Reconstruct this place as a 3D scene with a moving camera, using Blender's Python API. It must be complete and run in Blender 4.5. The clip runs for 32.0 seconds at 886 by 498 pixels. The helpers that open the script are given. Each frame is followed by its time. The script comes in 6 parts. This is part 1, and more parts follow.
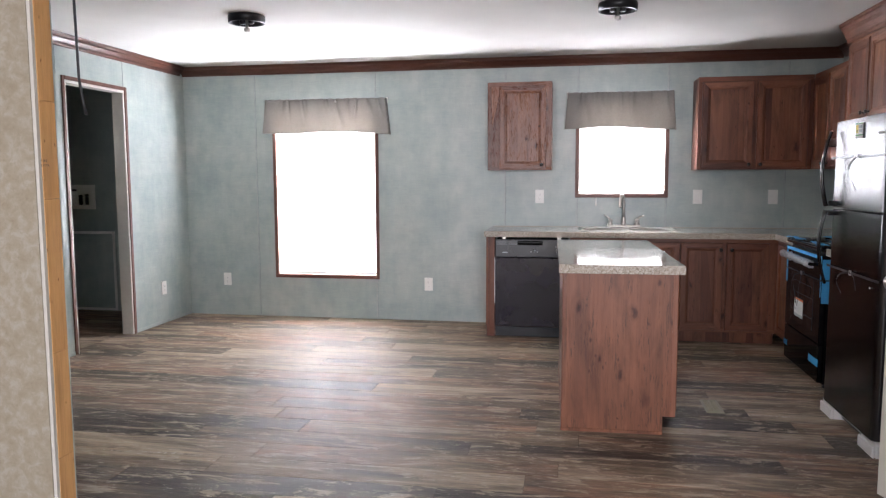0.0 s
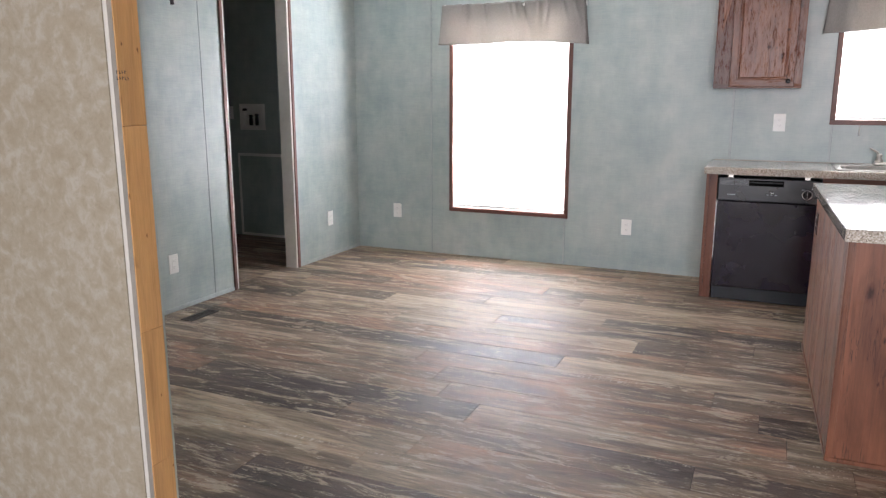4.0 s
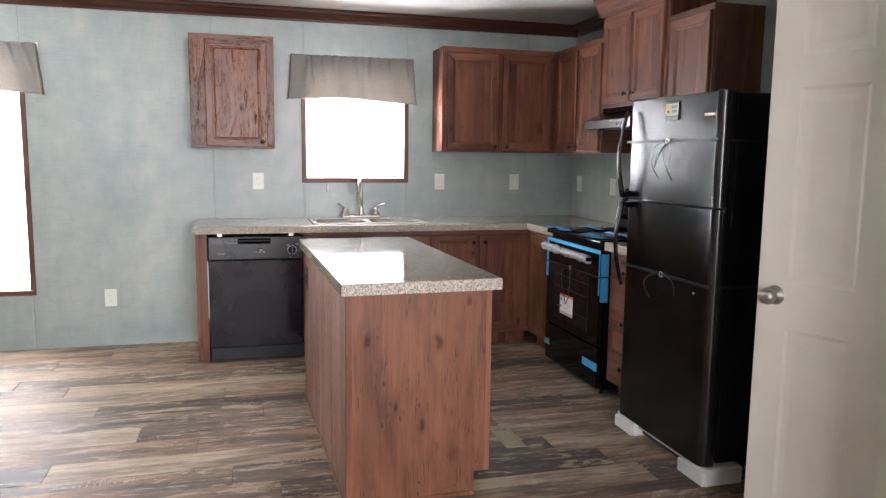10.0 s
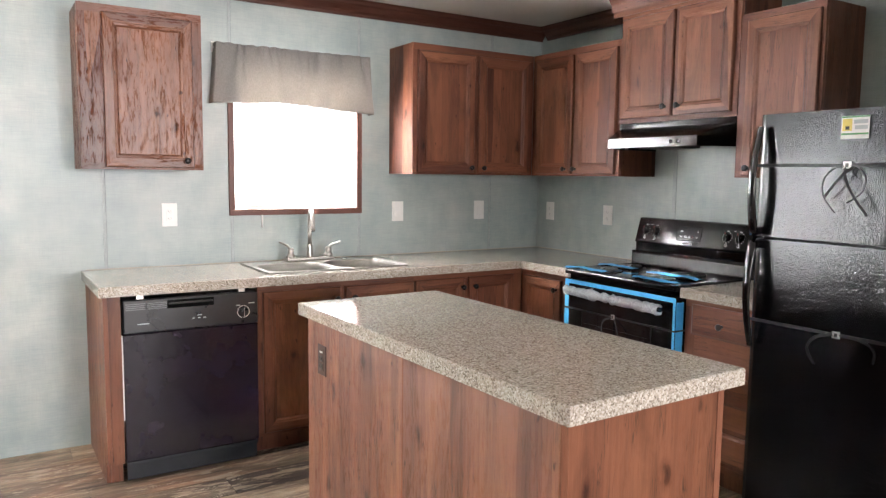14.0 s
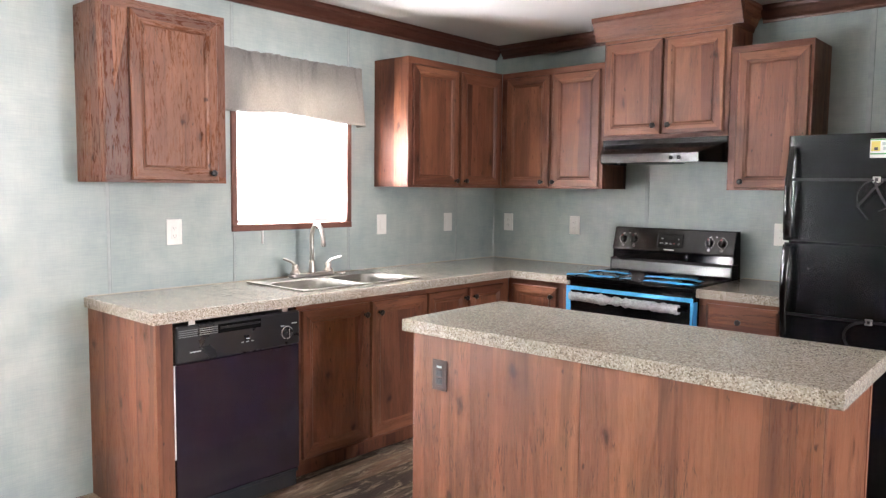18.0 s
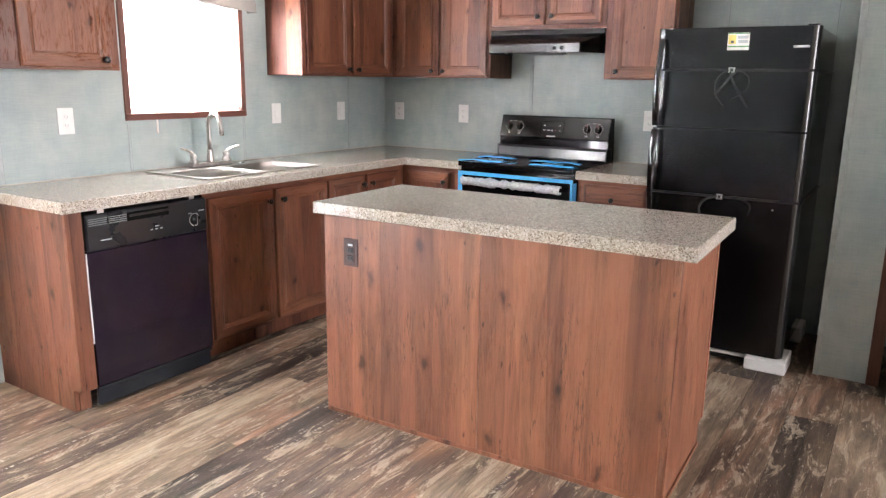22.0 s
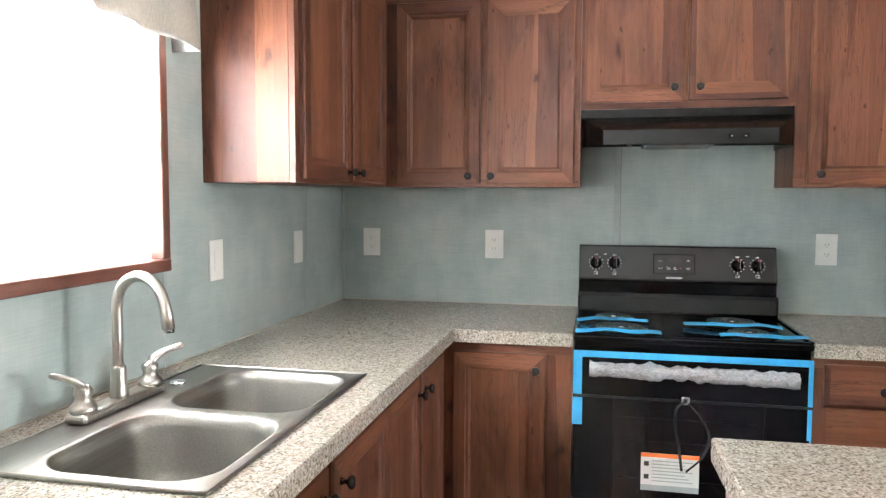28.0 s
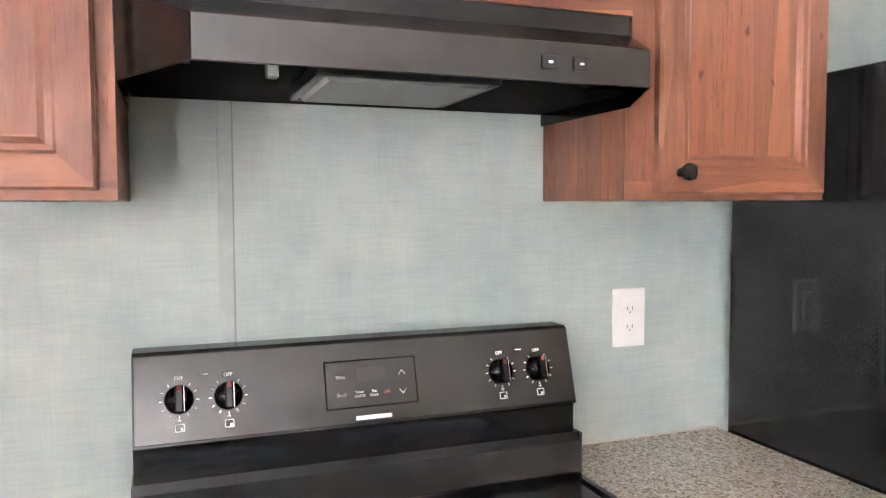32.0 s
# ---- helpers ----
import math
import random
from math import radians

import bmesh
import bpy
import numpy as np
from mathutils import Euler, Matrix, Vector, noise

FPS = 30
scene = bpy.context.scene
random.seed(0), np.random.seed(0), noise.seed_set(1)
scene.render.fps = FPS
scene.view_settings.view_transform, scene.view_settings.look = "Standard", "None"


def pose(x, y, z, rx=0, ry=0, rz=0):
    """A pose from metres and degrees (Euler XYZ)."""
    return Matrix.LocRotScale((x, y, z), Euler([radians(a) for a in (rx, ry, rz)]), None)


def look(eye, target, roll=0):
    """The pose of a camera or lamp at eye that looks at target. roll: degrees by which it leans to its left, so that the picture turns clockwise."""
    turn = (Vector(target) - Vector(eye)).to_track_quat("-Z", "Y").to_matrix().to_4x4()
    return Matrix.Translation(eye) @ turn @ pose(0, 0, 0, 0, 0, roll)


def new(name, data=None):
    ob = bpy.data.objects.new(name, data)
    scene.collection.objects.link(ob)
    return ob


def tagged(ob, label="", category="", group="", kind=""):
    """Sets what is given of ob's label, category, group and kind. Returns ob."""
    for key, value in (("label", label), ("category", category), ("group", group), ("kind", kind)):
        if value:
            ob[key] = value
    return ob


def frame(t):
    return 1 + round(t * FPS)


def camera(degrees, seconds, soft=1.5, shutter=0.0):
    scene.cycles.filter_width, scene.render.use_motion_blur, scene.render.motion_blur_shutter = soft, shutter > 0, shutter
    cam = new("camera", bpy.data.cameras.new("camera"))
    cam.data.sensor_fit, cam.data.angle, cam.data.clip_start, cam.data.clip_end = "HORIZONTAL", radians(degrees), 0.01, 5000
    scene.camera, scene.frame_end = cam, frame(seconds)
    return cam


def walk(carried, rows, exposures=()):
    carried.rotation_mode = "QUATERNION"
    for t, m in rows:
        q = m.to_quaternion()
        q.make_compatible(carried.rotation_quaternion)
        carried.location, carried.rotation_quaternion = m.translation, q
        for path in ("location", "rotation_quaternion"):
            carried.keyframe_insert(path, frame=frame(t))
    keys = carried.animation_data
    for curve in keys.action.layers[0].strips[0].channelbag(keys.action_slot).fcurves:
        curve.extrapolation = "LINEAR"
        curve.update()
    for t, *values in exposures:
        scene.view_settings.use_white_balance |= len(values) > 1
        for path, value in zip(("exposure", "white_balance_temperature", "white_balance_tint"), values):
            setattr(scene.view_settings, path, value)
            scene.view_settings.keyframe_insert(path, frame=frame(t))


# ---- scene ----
cam = camera(62.3, 32.0, soft=1.3)
PATH = [
    (0, (-0.005, -0.417, 1.378), (-0.35, 1.543, 1.181), -0.2),
    (0.5, (0.02, -0.189, 1.33), (-0.373, 1.762, 1.13), -0.1),
    (1, (-0.076, -0.026, 1.334), (-0.534, 1.906, 1.094), -0.1),
    (1.5, (-0.203, 0.151, 1.301), (-0.814, 2.037, 1.034), -0.1),
    (2, (-0.291, 0.24, 1.306), (-0.978, 2.087, 0.968), -0.1),
    (2.5, (-0.301, 0.483, 1.305), (-1.056, 2.292, 0.911), -0.1),
    (4.5, (-0.338, 0.533, 1.396), (-1.136, 2.321, 0.987), 0.0),
    (5, (-0.311, 0.52, 1.398), (-1.048, 2.336, 1.003), 0.0),
    (5.5, (-0.274, 0.529, 1.401), (-0.91, 2.387, 1.024), -0.0),
    (6, (-0.245, 0.551, 1.408), (-0.735, 2.456, 1.047), 0.1),
    (6.5, (-0.207, 0.565, 1.411), (-0.523, 2.511, 1.072), 0.1),
    (7, (-0.184, 0.554, 1.414), (-0.315, 2.524, 1.095), 0.2),
    (7.5, (-0.165, 0.531, 1.432), (-0.123, 2.508, 1.131), 0.3),
    (8, (-0.156, 0.517, 1.441), (0.041, 2.487, 1.159), 0.3),
    (8.5, (-0.196, 0.545, 1.441), (0.134, 2.499, 1.173), 0.4),
    (9, (-0.269, 0.562, 1.44), (0.153, 2.5, 1.183), 0.6),
    (9.5, (-0.359, 0.584, 1.428), (0.13, 2.507, 1.175), 0.7),
    (10, (-0.417, 0.766, 1.397), (0.108, 2.679, 1.144), 0.7),
    (10.5, (-0.434, 0.97, 1.407), (0.115, 2.877, 1.154), 0.7),
    (11, (-0.521, 1.122, 1.412), (0.06, 3.019, 1.157), 0.7),
    (11.5, (-0.656, 1.279, 1.423), (-0.032, 3.163, 1.173), 0.7),
    (12, (-0.746, 1.502, 1.407), (-0.059, 3.364, 1.162), 0.7),
    (12.5, (-0.827, 1.719, 1.414), (-0.062, 3.552, 1.18), 0.7),
    (13, (-0.943, 1.894, 1.411), (-0.091, 3.691, 1.195), 0.6),
    (13.5, (-1.077, 2.036, 1.427), (-0.109, 3.774, 1.22), 0.6),
    (14, (-1.143, 2.282, 1.421), (-0.086, 3.968, 1.221), 0.7),
    (14.5, (-1.261, 2.504, 1.444), (-0.149, 4.155, 1.251), 0.7),
    (15, (-1.439, 2.703, 1.465), (-0.294, 4.332, 1.279), 0.7),
    (15.5, (-1.574, 2.86, 1.434), (-0.4, 4.47, 1.26), 0.6),
    (17.5, (-2.018, 3.168, 1.439), (-0.616, 4.585, 1.276), 0.7),
    (18, (-2.086, 3.010, 1.414), (-0.605, 4.344, 1.252), 0.6),
    (18.5, (-2.148, 2.937, 1.414), (-0.613, 4.207, 1.232), 0.6),
    (19, (-2.266, 2.948, 1.373), (-0.692, 4.162, 1.153), 0.6),
    (19.5, (-2.370, 2.934, 1.313), (-0.770, 4.102, 1.033), 0.6),
    (20, (-2.415, 2.927, 1.297), (-0.800, 4.051, 0.935), 0.6),
    (20.5, (-2.415, 2.908, 1.304), (-0.796, 4.001, 0.873), 0.6),
    (21, (-2.400, 2.924, 1.317), (-0.775, 3.989, 0.845), 0.7),
    (21.5, (-2.384, 2.940, 1.354), (-0.749, 3.991, 0.881), 0.7),
    (22, (-2.331, 2.953, 1.403), (-0.685, 3.998, 0.957), 0.8),
    (22.5, (-2.218, 2.987, 1.423), (-0.560, 4.035, 1.033), 0.8),
    (23, (-2.171, 3.194, 1.412), (-0.500, 4.251, 1.115), 0.9),
    (23.5, (-2.158, 3.457, 1.423), (-0.490, 4.531, 1.174), 0.9),
    (24, (-2.064, 3.732, 1.411), (-0.406, 4.826, 1.170), 1.1),
    (24.5, (-2.012, 4.012, 1.409), (-0.366, 5.123, 1.176), 1.2),
    (26.5, (-1.591, 4.909, 1.449), (0.157, 5.863, 1.257), 0.4),
    (27, (-1.439, 5.051, 1.454), (0.382, 5.858, 1.274), 0.5),
    (27.5, (-1.153, 5.164, 1.428), (0.747, 5.765, 1.263), 0.4),
    (28, (-0.964, 5.242, 1.387), (0.987, 5.659, 1.245), 0.2),
    (28.5, (-0.769, 5.398, 1.376), (1.214, 5.625, 1.242), 0.1),
    (29, (-0.579, 5.388, 1.367), (1.414, 5.486, 1.233), 0.0),
    (29.5, (-0.283, 5.397, 1.362), (1.712, 5.346, 1.243), -0.0),
    (30, (-0.06, 5.403, 1.403), (1.928, 5.258, 1.243), 0.2),
    (30.5, (0.164, 5.433, 1.431), (2.142, 5.19, 1.267), -0.0),
    (31, (0.446, 5.334, 1.422), (2.409, 4.982, 1.279), 0.1),
    (31.5, (0.685, 5.288, 1.421), (2.614, 4.783, 1.264), 0.1),
    (32, (0.915, 5.258, 1.417), (2.788, 4.566, 1.302), -0.2),
]
walk(cam, [(t, look(eye, target, roll)) for t, eye, target, roll in PATH],
     [(0, -0.12, 6080, 17), (1, -0.05, 6080, 17), (5, -0.12, 6100, 16), (7, 0.08, 6250, 18), (9, 0.12, 6150, 14), (12, 0.57, 6350, 17), (15, 0.72, 6400, 14), (20, 0.97, 6280, 17), (23.5, 1.0, 6280, 17), (27, 0.8, 6250, 14), (28, 0.95, 6200, 9), (29, 1.25, 6200, 9), (30, 1.62, 6300, 14), (32, 1.95, 6450, 19)])

# world, sun, large lights ------------------------------------------------
wd = bpy.data.worlds.new("sky")
wd.use_nodes = True
scene.world = wd
sky = wd.node_tree.nodes.new("ShaderNodeTexSky")
sky.sky_type, sky.sun_disc, sky.sun_elevation, sky.sun_rotation = "NISHITA", False, radians(52), radians(180)
wd.node_tree.links.new(sky.outputs[0], wd.node_tree.nodes["Background"].inputs[0])
wd.node_tree.nodes["Background"].inputs[1].default_value = 0.1
sun = new("sun", bpy.data.lights.new("sun", "SUN"))
sun.data.energy, sun.data.angle, sun.data.color = 3.0, radians(0.5), (1.0, 0.95, 0.88)
sun.matrix_world = look((0, -6, 9), (0, 0.2, 0))


def window_light(name, eye, target, w, h, power, color=(1, 1, 1)):
    """Daylight standing in a window's opening."""
    lamp = new(name, bpy.data.lights.new(name, "AREA"))
    lamp.data.shape, lamp.data.size, lamp.data.size_y = "RECTANGLE", w, h
    lamp.data.energy, lamp.data.color = power, color
    lamp.matrix_world = look(eye, target)
    return lamp


NB, XE, XW, TOP = 6.40, 2.24, -3.81, 2.45   # north wall, east wall, west wall, ceiling
YM0, YM1 = 1.975, 2.09                       # faces of the wall between the two halves of the house
XJ0, XJ1 = -1.925, 1.11                    # jambs of the opening in it
WIN = [(-2.885, -1.825, 0.39, 1.985), (0.02, 0.837, 1.182, 1.985)]
SOUTH = -3.6

window_light("daylight_dining", (-2.355, NB + 0.082, 1.19), (-2.355, 0, 1.19), 0.98, 1.5, 720, (0.98, 0.99, 1.0))
window_light("daylight_sink", (0.43, NB + 0.082, 1.585), (0.43, 0, 1.585), 0.74, 0.71, 160, (0.98, 0.99, 1.0))
# added lamps from the unseen south side; their windows are assumed
window_light("assumed_daylight_a", (-1.5, SOUTH - 0.14, 1.5), (-1.5, 5, 1.5), 1.9, 1.4, 150, (1.0, 0.985, 0.97))
window_light("assumed_daylight_b", (1.2, SOUTH - 0.14, 1.5), (1.2, 5, 1.5), 1.9, 1.4, 275, (1.0, 0.985, 0.97))


# materials ---------------------------------------------------------------
class Mat:
    """A small builder for node materials."""

    def __init__(self, name):
        self.m = bpy.data.materials.new(name)
        self.m.use_nodes = True
        self.t = self.m.node_tree
        self.b = self.t.nodes["Principled BSDF"]
        self.out = self.t.nodes["Material Output"]

    def n(self, kind):
        return self.t.nodes.new("ShaderNode" + kind)

    def link(self, a, b):
        self.t.links.new(a, b)

    def coords(self, scale=(1, 1, 1), space="object", vary=False):
        if space == "object":
            src = self.n("TexCoord").outputs["Object"]
        else:
            src = self.n("NewGeometry").outputs["Position"]
        mp = self.n("Mapping")
        mp.inputs["Scale"].default_value = scale
        self.link(src, mp.inputs["Vector"])
        if vary:
            info = self.n("ObjectInfo")
            mul = self.n("Math")
            mul.operation = "MULTIPLY"
            mul.inputs[1].default_value = 37.0
            self.link(info.outputs["Random"], mul.inputs[0])
            comb = self.n("CombineXYZ")
            for i in range(3):
                self.link(mul.outputs[0], comb.inputs[i])
            self.link(comb.outputs[0], mp.inputs["Location"])
        return mp.outputs[0]

    def noise(self, co, scale=1.0, detail=4.0, rough=0.55, distort=0.0):
        nz = self.n("TexNoise")
        nz.inputs["Scale"].default_value, nz.inputs["Detail"].default_value = scale, detail
        nz.inputs["Roughness"].default_value, nz.inputs["Distortion"].default_value = rough, distort
        self.link(co, nz.inputs["Vector"])
        return nz.outputs["Fac"]

    def ramp(self, fac, *stops, ease="LINEAR"):
        r = self.n("ValToRGB")
        r.color_ramp.interpolation = ease
        while len(r.color_ramp.elements) < len(stops):
            r.color_ramp.elements.new(0.5)
        for e, (p, c) in zip(r.color_ramp.elements, stops):
            e.position, e.color = p, (*c, 1) if len(c) == 3 else c
        self.link(fac, r.inputs[0])
        return r.outputs[0]

    def mix(self, a, b, fac, blend="MIX"):
        x = self.n("Mix")
        x.data_type, x.blend_type = "RGBA", blend
        for v, s in ((fac, x.inputs["Factor"]), (a, x.inputs[6]), (b, x.inputs[7])):
            if isinstance(v, (int, float)):
                s.default_value = v
            elif isinstance(v, tuple):
                s.default_value = (*v, 1)
            else:
                self.link(v, s)
        return x.outputs[2]

    def bump(self, height, strength=0.2, distance=0.002):
        bp = self.n("Bump")
        bp.inputs["Strength"].default_value, bp.inputs["Distance"].default_value = strength, distance
        self.link(height, bp.inputs["Height"])
        self.link(bp.outputs[0], self.b.inputs["Normal"])

    def set(self, color=None, rough=None, metal=None, spec=None):
        for v, k in ((color, "Base Color"), (rough, "Roughness"), (metal, "Metallic"), (spec, "Specular IOR Level")):
            if v is None:
                continue
            if isinstance(v, tuple):
                self.b.inputs[k].default_value = (*v, 1)
            elif isinstance(v, (int, float)):
                self.b.inputs[k].default_value = v
            else:
                self.link(v, self.b.inputs[k])
        return self.m


def plain(name, color, rough=0.5, metal=0.0, spec=0.5, wear=0.06, scale=25.0, bump=0.0):
    """Paint, plastic or metal with faint unevenness."""
    k = Mat(name)
    f = k.noise(k.coords((1, 1, 1)), scale, 5)
    lo = tuple(c * (1 - wear) for c in color)
    hi = tuple(min(1, c * (1 + wear)) for c in color)
    col = k.ramp(f, (0.3, lo), (0.7, hi))
    rr = k.ramp(f, (0.3, (max(0.02, rough - 0.05),) * 3), (0.7, (min(1, rough + 0.05),) * 3))
    if bump:
        k.bump(k.noise(k.coords((1, 1, 1)), scale * 6, 3), bump)
    return k.set(col, rr, metal, spec)


def wood(name, along, dark, mid, light, rough=0.44, knots=True, streak=1.0, relief=0.2, knot=1.0, blotch=0.6, strips=0.85, cracks=0.7, pits=0.03, marks=(), dots=0.55, cloudy=(7.0, 1.6)):
    """Printed and embossed rustic wood laminate; along: the local axis of the grain."""
    k = Mat(name)
    def sc(a, g):
        s = [a, a, a]
        s[along] = g
        return tuple(s)
    # printed strips of board, each with its own tone
    sp = k.n("SeparateXYZ")
    k.link(k.coords((1, 1, 1), vary=True), sp.inputs[0])
    o1, o2 = [i for i in range(3) if i != along]
    across, wob = k.n("Math"), k.n("Math")
    k.link(sp.outputs[o1], across.inputs[0])
    k.link(sp.outputs[o2], across.inputs[1])
    wob.operation = "MULTIPLY_ADD"
    wob.inputs[1].default_value = 0.022
    k.link(k.noise(k.coords(sc(5.0, 2.5), vary=True), 1.0, 4), wob.inputs[0])
    k.link(across.outputs[0], wob.inputs[2])
    def flat(a, g):
        cell, scale = k.n("CombineXYZ"), k.n("VectorMath")
        k.link(wob.outputs[0], cell.inputs[0])
        k.link(sp.outputs[along], cell.inputs[1])
        scale.operation = "MULTIPLY"
        scale.inputs[1].default_value = (a, g, 1)
        k.link(cell.outputs[0], scale.inputs[0])
        return scale.outputs[0]
    def voronoi(vec):
        v = k.n("TexVoronoi")
        v.voronoi_dimensions = "2D"
        v.inputs["Scale"].default_value = 1.0
        k.link(vec, v.inputs["Vector"])
        c = k.n("SeparateColor")
        k.link(v.outputs["Color"], c.inputs[0])
        return v.outputs["Distance"], c.outputs[0]
    tone = voronoi(flat(13.0, 0.45))[1]
    half = tuple((a + b) / 2 for a, b in zip(mid, light))
    c = k.mix(mid, k.ramp(tone, (0.0, dark), (0.3, mid), (0.75, half), (1.0, light)), strips)
    # soft clouds, grain, fine lines
    cloud = k.noise(k.coords(sc(*cloudy), vary=True), 1.0, 5, 0.6, 0.5)
    c = k.mix(c, k.ramp(cloud, (0.34, (0.42, 0.38, 0.37)), (0.54, (1, 1, 1))), blotch, "MULTIPLY")
    grain = k.noise(k.coords(sc(60.0, 2.2), vary=True), 1.0, 8, 0.7, 0.5)
    c = k.mix(c, k.ramp(grain, (0.33, (0.66, 0.62, 0.6)), (0.5, (1, 1, 1)), (0.7, (1.16, 1.14, 1.1))), 0.55 * streak, "MULTIPLY")
    fine = k.noise(k.coords(sc(330.0, 12.0), vary=True), 1.0, 3, 0.6)
    c = k.mix(c, k.ramp(fine, (0.35, (0.86, 0.84, 0.83)), (0.62, (1.06, 1.06, 1.05))), 0.5, "MULTIPLY")
    # thin drying cracks and short ticks
    for a, g, seed, wide in ((17.0, 1.1, 0.0, 0.011), (38.0, 2.8, 3.7, 0.016)):
        ck = k.noise(k.coords(sc(a, g), vary=True), 1.0, 4, 0.6, 0.25 + 0.02 * seed)
        off, ab = k.n("Math"), k.n("Math")
        off.operation, off.inputs[1].default_value = "SUBTRACT", 0.5
        ab.operation = "ABSOLUTE"
        k.link(ck, off.inputs[0])
        k.link(off.outputs[0], ab.inputs[0])
        line = k.ramp(ab.outputs[0], (0.0, (1, 1, 1)), (wide, (0, 0, 0)))
        zone = k.ramp(k.noise(k.coords(sc(6.0 + seed, 2.6), vary=True), 1.0, 3, 0.6), (0.5, (0, 0, 0)), (0.57, (0.85 * cracks,) * 3))
        c = k.mix(c, (0.028, 0.013, 0.01), k.mix(line, zone, 1.0, "MULTIPLY"))
    tick = k.noise(k.coords(sc(80.0, 13.0), vary=True), 1.0, 3, 0.6, 0.3)
    c = k.mix(c, k.ramp(tick, (0.225, (0.2, 0.16, 0.16)), (0.25, (1, 1, 1))), 0.85, "MULTIPLY")
    if knots:
        for a, g, r0, r1, keep in ((4.5, 2.6, 0.05 * knot, 0.13 * knot, 0.45), (13.0, 5.5, 0.035 * knot, 0.07 * knot, dots)):
            warp, wn, damp = k.n("VectorMath"), k.n("TexNoise"), k.n("VectorMath")
            vec = flat(a, g)
            wn.inputs["Scale"].default_value = 4.0
            wn.inputs["Detail"].default_value = 4.0
            damp.operation = "SCALE"
            damp.inputs["Scale"].default_value = 0.3
            k.link(vec, wn.inputs["Vector"])
            k.link(vec, warp.inputs[0])
            k.link(wn.outputs["Color"], damp.inputs[0])
            k.link(damp.outputs[0], warp.inputs[1])
            dist, pick = voronoi(warp.outputs[0])
            kn = k.ramp(dist, (0.0, (0.1, 0.08, 0.08)), (r0, (0.4, 0.33, 0.32)), (r0 * 1.3, (0.7, 0.64, 0.62)), (r1, (1, 1, 1)))
            c = k.mix(c, kn, k.ramp(pick, (keep - 0.01, (0, 0, 0)), (keep, (0.85, 0.85, 0.85))), "MULTIPLY")
    # large printed knots and smudges at their own places on the board
    for x, z, rx, rz, deep in marks:
        move, size, wn, damp, warp, far = k.n("VectorMath"), k.n("VectorMath"), k.n("TexNoise"), k.n("VectorMath"), k.n("VectorMath"), k.n("VectorMath")
        move.operation, size.operation, damp.operation, far.operation = "SUBTRACT", "MULTIPLY", "SCALE", "LENGTH"
        move.inputs[1].default_value, size.inputs[1].default_value = (x, 0, z), (1 / rx, 0, 1 / rz)
        k.link(k.n("TexCoord").outputs["Object"], move.inputs[0])
        k.link(move.outputs[0], size.inputs[0])
        wn.inputs["Scale"].default_value, wn.inputs["Detail"].default_value = 1.6, 5.0
        k.link(size.outputs[0], wn.inputs["Vector"])
        damp.inputs["Scale"].default_value = 0.9
        k.link(wn.outputs["Color"], damp.inputs[0])
        warp.operation = "ADD"
        k.link(size.outputs[0], warp.inputs[0])
        k.link(damp.outputs[0], warp.inputs[1])
        mid_ = k.n("VectorMath")
        mid_.operation, mid_.inputs[1].default_value = "SUBTRACT", (0.45, 0.45, 0.45)
        k.link(warp.outputs[0], mid_.inputs[0])
        k.link(mid_.outputs[0], far.inputs[0])
        c = k.mix(c, k.ramp(far.outputs["Value"], (0.0, (0.22, 0.17, 0.17)), (0.3, (0.45, 0.38, 0.37)), (0.6, (0.8, 0.75, 0.73)), (1.0, (1, 1, 1))), deep, "MULTIPLY")
    # embossed pits: dull in the hollows, glossy between them
    pit = k.noise(k.coords(sc(56.0, 10.0), vary=True), 1.0, 7, 0.72, 1.6)
    field = k.noise(k.coords(sc(7.0, 2.2), vary=True), 1.0, 4, 0.6, 0.5)
    low = k.mix(k.ramp(pit, (0.42, (1, 1, 1)), (0.5, (0, 0, 0))), k.ramp(field, (0.4, (0.1,) * 3), (0.54, (1, 1, 1))), 1.0, "MULTIPLY")
    # hollows also darkened in colour, painting in their lack of sheen
    c = k.mix(c, k.mix(c, (0.36, 0.34, 0.36), 1.0, "MULTIPLY"), k.mix(low, (0.55 * pits,) * 3, 1.0, "MULTIPLY"))
    k.bump(k.mix(pit, fine, 0.3), 0.25 + relief, 0.0016)
    return k.set(c, k.ramp(low, (0.0, (rough,) * 3), (1.0, (rough + 0.08 + 0.7 * pits,) * 3)), 0.0, k.ramp(low, (0.0, (0.32 + 0.5 * pits,) * 3), (1.0, (0.3 - 0.6 * pits,) * 3)))


